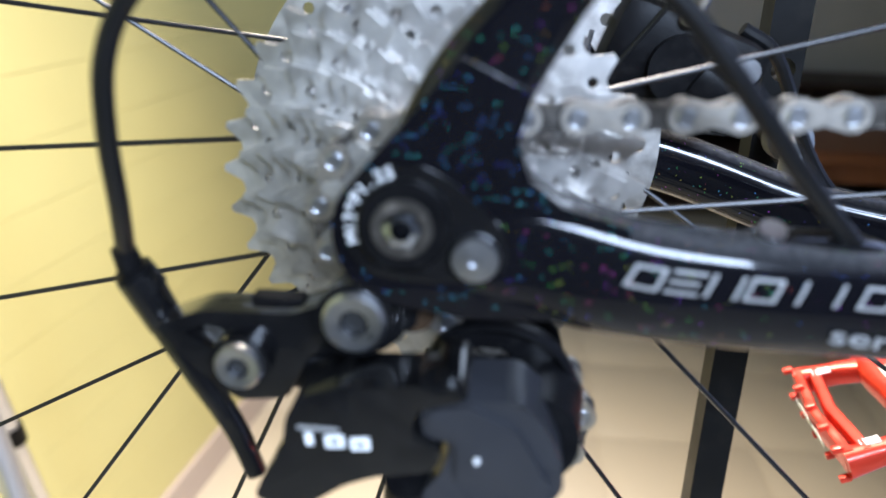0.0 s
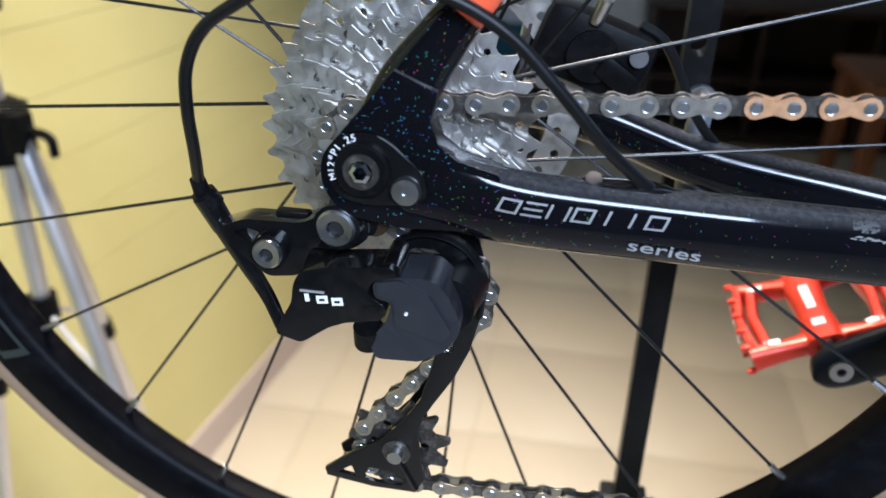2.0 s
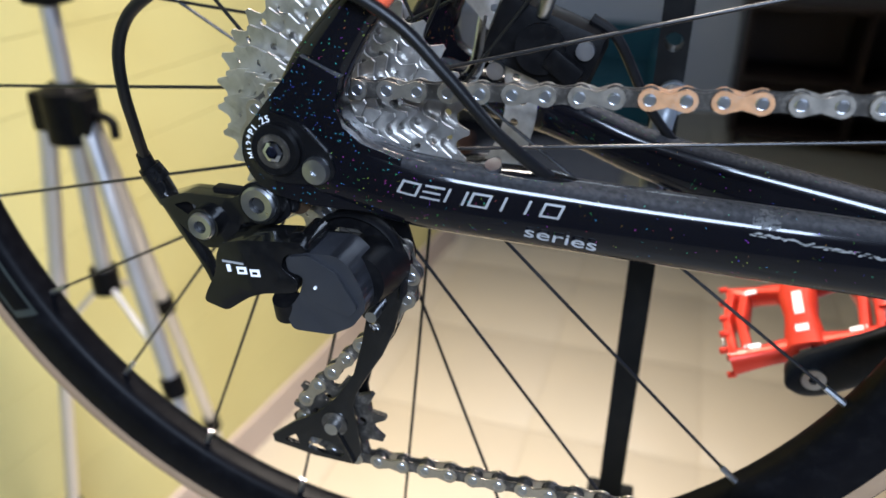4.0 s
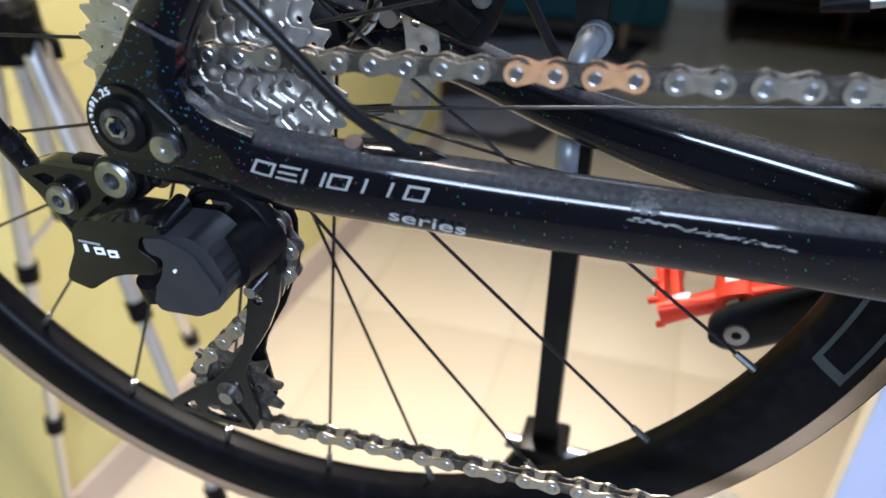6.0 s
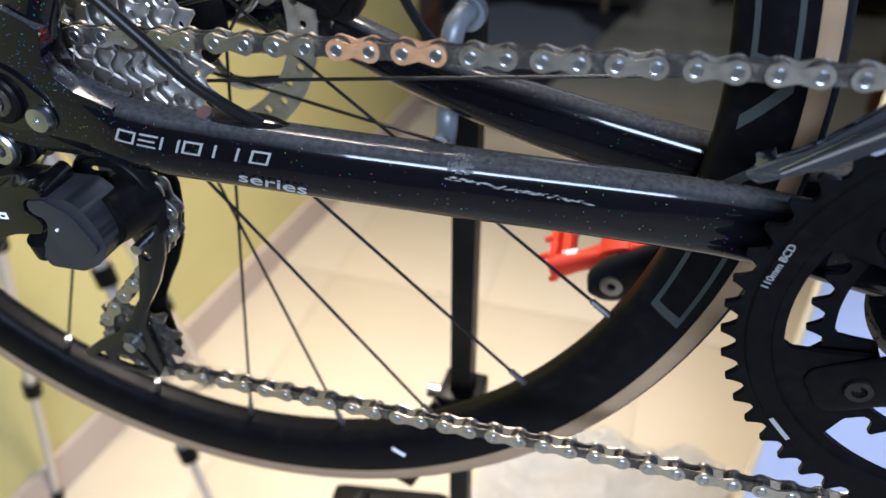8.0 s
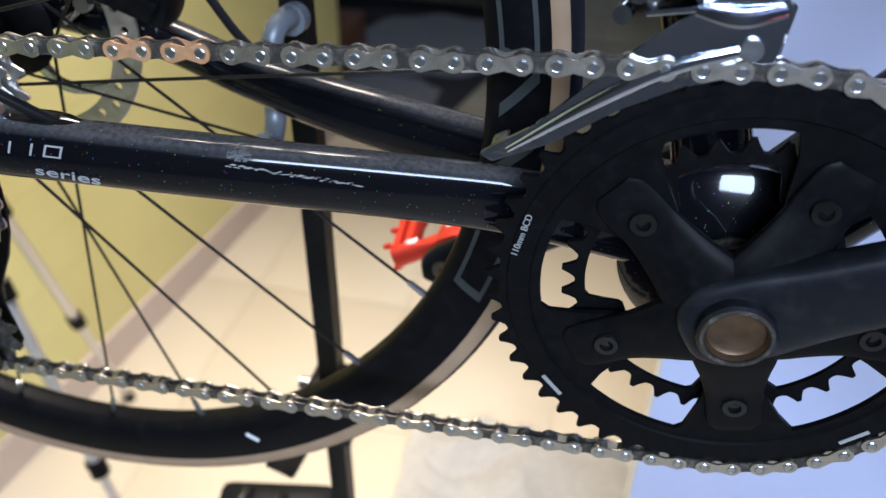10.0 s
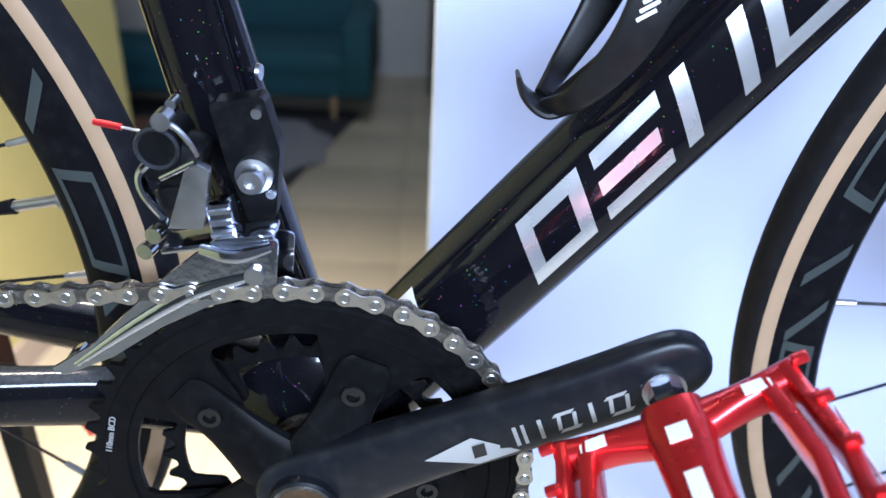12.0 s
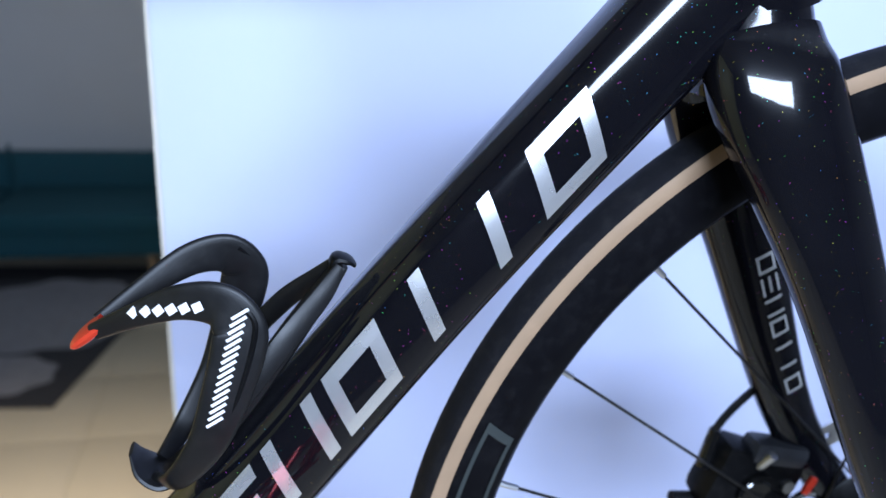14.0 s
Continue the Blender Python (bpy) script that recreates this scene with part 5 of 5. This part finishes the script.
    # cage
    out = [(0.0135, 0.303), (0.0185, 0.3095), (0.030, 0.3135), (0.0425, 0.3115), (0.0515, 0.304), (0.0555, 0.292), (0.0545, 0.278), (0.0505, 0.262), (0.044, 0.2475), (0.0345, 0.2325), (0.0300, 0.2245), (0.0275, 0.2165), (0.0310, 0.190), (0.0265, 0.1815), (0.0045, 0.1815), (-0.0190, 0.1845), (-0.0200, 0.1885), (-0.005, 0.2005), (0.008, 0.2085), (0.0185, 0.2195), (0.0285, 0.2345), (0.0335, 0.252), (0.0365, 0.266), (0.0445, 0.279), (0.0470, 0.290), (0.0430, 0.300), (0.034, 0.3065), (0.025, 0.3065), (0.0185, 0.3005)]
    drop_z = lambda pts: [(x - 0.0085, z + 0.004 - 0.09 * (0.315 - z)) for x, z in pts]
    out = drop_z(out)
    cg = part("cage_plate", plate(B(), out, -0.0668, -0.0642, (drop_z(rounded([(-0.0130, 0.1875), (-0.006, 0.1925), (-0.0035, 0.1860)], 0.001)), drop_z(rounded([(0.0, 0.186), (0.003, 0.193), (0.015, 0.192), (0.022, 0.188), (0.02, 0.1845), (0.006, 0.1845)], 0.0015)), drop_z(circle(0.0405, 0.262, 0.0028, 10))), 0.0005), GLOSS, k, "black alloy cage plate, scuffed")
    moved(cg, 0, -0.008, 0)
    part("cage_lip", sweep(B(), [(x, -0.0655, z, 0.0042, 0.0016) for x, z in smooth_path(drop_z([(0.0150, 0.3035), (0.0195, 0.3095), (0.030, 0.3130), (0.0425, 0.3108), (0.0510, 0.3035), (0.0548, 0.292), (0.0540, 0.279)]), 6)], 10), BLACK, cg)
    part("cage_plate", plate(B(), [(0.0200 + (x - 0.02) * 0.94, z) for x, z in out], -0.0560, -0.0542), BLACK, k)
    for (x, z, t) in ((RINGS[2][0] + 0.001, RINGS[2][1] - 0.0015, 11), (RINGS[3][0] + 0.001, RINGS[3][1] - 0.0015, 11)):
        pl = part("jockey_wheel", plate(B(), teeth(x, z, t, 0.0042, 0.0030, 0.2), -0.0575, -0.0545, [circle(x + 0.0125 * math.cos(q), z + 0.0125 * math.sin(q), 0.0028, 8) for q in np.linspace(0, 2 * math.pi, 6, endpoint=False)]), OILY, k, "toothed jockey wheel")
        moved(pl, -0.003, -0.0115, 0.001)
        part("jockey_cap", rod(B(), (x, -0.0640, z), (x, -0.049, z), 0.0070), OILY, pl)
        part("jockey_bolt", rod(B(), (x, -0.0682, z), (x, -0.064, z), 0.0036, None, 16), BOLT, pl)
    part("cage_strut", rod(B(), (0.0065, -0.0668, 0.200), (0.0185, -0.0668, 0.176), 0.0014), GLOSS, cg)
    part("cage_stop_pin", rod(B(), (0.0330, -0.0735, 0.2700), (0.0330, -0.062, 0.2700), 0.0028), BOLT, cg)


rear_derailleur()


def front_derailleur():
    blade = rounded([(0.2935, 0.3445), (0.299, 0.3415), (0.322, 0.3525), (0.345, 0.3690), (0.366, 0.3805), (0.386, 0.3865), (0.3945, 0.391), (0.3965, 0.4125), (0.388, 0.4145), (0.372, 0.4125), (0.362, 0.4045), (0.350, 0.3945), (0.334, 0.3785), (0.314, 0.3585)], 0.002)
    fd = part("front_derailleur", plate(B(), blade, -0.0545, -0.0525, (), 0.0006), CHROME, bike, "chrome front derailleur cage")
    moved(fd, -0.003, -0.006, 0.006)
    part("blade_rib", sweep(B(), smooth_path([(0.305, -0.0545, 0.3475, 0.001, 0.0013), (0.335, -0.0552, 0.3705, 0.0016, 0.0028), (0.36, -0.0552, 0.3865, 0.0016, 0.003), (0.385, -0.0548, 0.396, 0.001, 0.002)], 6), 10), CHROME, fd)
    part("inner_blade", plate(B(), [(x + 0.004, z - 0.004) for x, z in blade], -0.0405, -0.0390), CHROME, fd)
    part("tail_bridge", box(B(), (0.3010, -0.0468, 0.3468), (0.007, 0.0145, 0.0016), Matrix.Rotation(radians(-30), 3, "Y"), 0.0004), CHROME, fd)
    part("top_bridge", box(B(), (0.372, -0.0468, 0.4095), (0.046, 0.0155, 0.0022), Matrix.Rotation(radians(-10), 3, "Y"), 0.0006), CHROME, fd)
    part("bridge_fold", sweep(B(), smooth_path([(0.366, -0.0548, 0.4085, 0.003, 0.002), (0.380, -0.0575, 0.4075, 0.004, 0.003), (0.3935, -0.0550, 0.4105, 0.003, 0.002)], 5), 10, 3.0), CHROME, fd)
    part("bridge_rivet", rod(B(), (0.386, -0.0565, 0.3965), (0.386, -0.052, 0.3965), 0.004, None, 18), BOLT, fd)
    for x, z in ((0.347, 0.411), (0.3425, 0.4035)):
        part("limit_screw", rod(B(), (x, -0.046, z), (x - 0.001, -0.0515, z), 0.0035, None, 14), CHROME, fd)
    # linkage
    part("outer_arm", plate(B(), rounded([(0.352, 0.414), (0.366, 0.414), (0.371, 0.440), (0.363, 0.444), (0.358, 0.430)], 0.002), -0.0500, -0.0455, (), 0.001), BOLT, fd, "grey alloy link arm")
    part("link_edge", rod(B(), (0.3525, -0.0515, 0.4365), (0.3665, -0.0515, 0.4440), 0.0012, None, 10), CHROME, fd)
    part("link_loop", sweep(B(), smooth_path([(0.350, -0.0455, 0.4175, 0.0035, 0.0018), (0.344, -0.0465, 0.428, 0.0035, 0.0018), (0.343, -0.0455, 0.436, 0.0035, 0.0018), (0.349, -0.044, 0.4425, 0.0035, 0.0018)], 6), 10, 3.0), CHROME, fd)
    part("linkage_body", box(B(), (0.3555, -0.037, 0.4400), (0.024, 0.020, 0.020), Matrix.Rotation(radians(15), 3, "Y"), 0.005), BLACK, fd)
    part("linkage_drum", rod(B(), (0.3515, -0.048, 0.4475), (0.3515, -0.026, 0.4475), 0.0088, None, 28), BLACK, fd)
    part("cable_arc", hose(B(), [(0.3545, -0.0495, 0.4590), (0.3600, -0.0500, 0.4570), (0.3645, -0.0495, 0.4510), (0.3665, -0.0480, 0.4450)], 0.0011, 5, 10), BOLT, fd)
    part("anchor_screw", rod(B(), (0.3555, -0.0520, 0.4595), (0.3555, -0.0440, 0.4595), 0.0036, None, 18), BOLT, fd, "bright cable anchor screw")
    part("drum_rim", lathe(B(), [(0.0070, -0.0485), (0.0080, -0.0500), (0.0088, -0.0485)], (0.3515, 0, 0.4475), 24), MATTE, fd)
    part("linkage_foot", box(B(), (0.3565, -0.040, 0.4215), (0.016, 0.016, 0.020), Matrix.Rotation(radians(-12), 3, "Y"), 0.003), GLOSS, fd)
    part("silver_block", box(B(), (0.3725, -0.042, 0.4155), (0.010, 0.010, 0.017), Matrix.Rotation(radians(-8), 3, "Y"), 0.001), CHROME, fd, "bright silver stop block")
    for z in (0.411, 0.416, 0.421):
        part("block_rib", box(B(), (0.3725, -0.0475, z), (0.009, 0.0015, 0.0018), Matrix.Rotation(radians(-8), 3, "Y")), BOLT, fd)
    part("mount_bracket", plate(B(), rounded([(0.3665, 0.459), (0.3885, 0.4625), (0.3940, 0.440), (0.3905, 0.408), (0.3790, 0.4055), (0.3720, 0.43)], 0.003), -0.0275, -0.0165, (), 0.001), BLACK, fd, "black alloy mount plate on the seat tube")
    part("clamp_bolt", lathe(B(), [(0.0, -0.0370), (0.0022, -0.0370), (0.0026, -0.0392), (0.0050, -0.0392), (0.0054, -0.0380), (0.0054, -0.0330), (0.0078, -0.0325), (0.0078, -0.027), (0.0, -0.027)], (0.3835, 0, 0.4300), 26, False), BOLT, fd, "bright clamp bolt with washer")
    for x, z, r in ((0.386, 0.456, 0.0022), (0.3895, 0.421, 0.0022), (0.3525, 0.4585, 0.0022)):
        part("small_screw", rod(B(), (x, -0.0300, z), (x, -0.022, z), r, None, 12), BOLT, fd)
    part("derailleur_cable", rod(B(), (0.3425, -0.034, 0.4485), (0.3285, -0.033, 0.4505), 0.0006, None, 8), BOLT, fd)
    part("cable_crimp", rod(B(), (0.3335, -0.0333, 0.4498), (0.3225, -0.033, 0.4515), 0.0014, None, 10), RED, fd, "red cable end crimp")


front_derailleur()
for x, z in ((0.3770, 0.4690), (0.3625, 0.5310)):
    part("bottle_bolt", lathe(B(), [(0.0, -0.003), (0.0035, -0.002), (0.0042, 0.001), (0.0042, 0.006), (0.0, 0.006)], (0, 0, 0), 20, False), BOLT, bike, "bright round bolt in the seat tube").matrix_basis = Matrix.Translation((x, -0.003, z)) @ pose(0, 0, 0, 0, 0, 80)
part("bottle_rail", sweep(B(), smooth_path([(0.382, -0.002, 0.437, 0.006, 0.003), (0.373, -0.002, 0.475, 0.006, 0.0035), (0.3585, -0.002, 0.535, 0.006, 0.003)], 6), 12, 3.0), PAINT, bike)


def bottle_cage():
    pts = [(0.516, 0.008, 0.456), (0.526, 0.024, 0.466), (0.541, 0.034, 0.490), (0.5505, 0.0355, 0.516), (0.5560, 0.0345, 0.536), (0.5560, 0.0330, 0.546), (0.548, 0.0305, 0.5540), (0.532, 0.025, 0.553), (0.512, 0.015, 0.543), (0.494, 0.005, 0.532)]
    wid = (0.004, 0.006, 0.0085, 0.0105, 0.0115, 0.0110, 0.0100, 0.0080, 0.0055, 0.004)
    cage = None
    for s in (-1, 1):
        rows = [(x, s * y, z, 0.0022, w) for (x, y, z), w in zip(pts, wid)]
        ob = part("bottle_cage_arm" if cage else "bottle_cage", sweep(B(), smooth_path(rows, 7), 16, 3.0), SATIN, cage or bike, "satin black moulded bottle cage" if not cage else "", 60)
        cage = cage or moved(ob, -0.0145, 0, 0.004)
        part("cage_edge", sweep(B(), smooth_path([(x + 0.006, s * (y + 0.0005), z + 0.003, 0.0022, 0.0016) for x, y, z in pts[2:7]], 6), 10), BLACK, cage)
        for k in range(16):
            z0 = 0.503 + 0.0033 * k
            x0 = 0.5450 + 0.00080 * k
            ob = part("stripe", box(B(), (0, 0, 0), (0.0080, 0.0004, 0.0013)), WHITE, cage, "slanted white stripe")
            ob.matrix_basis = Matrix.Translation((x0, s * (0.0378 - 0.00004 * k), z0)) @ pose(0, 0, 0, 0, -32, 2 * s)
        for k in range(6):
            f = k / 5 + 0.2
            ob = part("name_bar", box(B(), (0, 0, 0), (0.0038, 0.0004, 0.0042)), WHITE, cage, "white printed bar")
            ob.matrix_basis = Matrix.Translation((0.5455 - 0.027 * f, s * (0.0331 - 0.0105 * f ** 1.4), 0.5545 - 0.006 * f ** 1.3)) @ pose(0, 0, 0, 0, -15 - 18 * f, -s * (12 + 20 * f))
    part("red_tip", sweep(B(), smooth_path([(0.4965, 0, 0.5345, 0.009, 0.0025), (0.4905, 0, 0.5295, 0.008, 0.003), (0.4850, 0, 0.5250, 0.006, 0.0022), (0.4830, 0, 0.5230, 0.003, 0.0008)], 5), 14, 2.6), RED2, cage, "orange-red bridge at the tip")
    part("lip", sweep(B(), smooth_path([(0.5035, 0, 0.468, 0.006, 0.001), (0.507, 0, 0.4595, 0.012, 0.002), (0.516, 0, 0.4535, 0.014, 0.0026), (0.527, 0, 0.456, 0.012, 0.003)], 6), 16, 2.6), SATIN, cage)
    part("spine", sweep(B(), smooth_path([(0.523, 0, 0.456, 0.011, 0.003), (0.550, 0, 0.483, 0.013, 0.004), (0.575, 0, 0.520, 0.012, 0.005), (0.596, 0, 0.551, 0.008, 0.0035), (0.602, 0, 0.559, 0.007, 0.002)], 6), 16, 3.0), SATIN, cage)
    for s in (-1, 1):
        part("spine_wing", sweep(B(), smooth_path([(0.553, s * 0.030, 0.505, 0.002, 0.005), (0.575, s * 0.022, 0.532, 0.002, 0.0055), (0.591, s * 0.012, 0.548, 0.002, 0.005), (0.600, s * 0.005, 0.559, 0.002, 0.003)], 6), 12, 2.6), SATIN, cage)
    part("top_tab", sweep(B(), smooth_path([(0.598, 0, 0.555, 0.006, 0.003), (0.5985, 0, 0.5615, 0.006, 0.0025), (0.604, 0, 0.561, 0.006, 0.0015), (0.607, 0, 0.5585, 0.004, 0.001)], 5), 12, 3.0), BLACK, cage)


bottle_cage()
strokes("label_sticker", dt_at, [((0.076, 0.0180), (0.110, 0.0180), (0.113, 0.0262), (0.079, 0.0262))], WHITE, frame_ob, "white paper sticker on the tube")
strokes("sticker_bar", lambda s, v: dt_at(s, v, 0.0007), [((0.101, 0.0200), (0.1022, 0.0200), (0.1032, 0.0240), (0.102, 0.0240)), ((0.1045, 0.0200), (0.1057, 0.0200), (0.1067, 0.0240), (0.1055, 0.0240)), ((0.090, 0.0196), (0.0906, 0.0196), (0.0930, 0.0245), (0.0924, 0.0245))], SOCKET, frame_ob, "small dark printed bar")

# ---- floor tiles, last ----
bm = B()
box(bm, (0, 0, 0), (0.447, 0.447, 0.012), None, 0.0015)
tile = part("tile", bm, TILE, floor_ob)
first = True
for i in range(-7, 7):
    for j in range(-6, 11):
        ob = tile if first else new("tile", tile.data)
        first = False
        ob.parent = floor_ob
        ob.matrix_basis = Matrix.Translation((0.45 * i + 0.11, 0.45 * j + 0.2, FLOOR - 0.006))
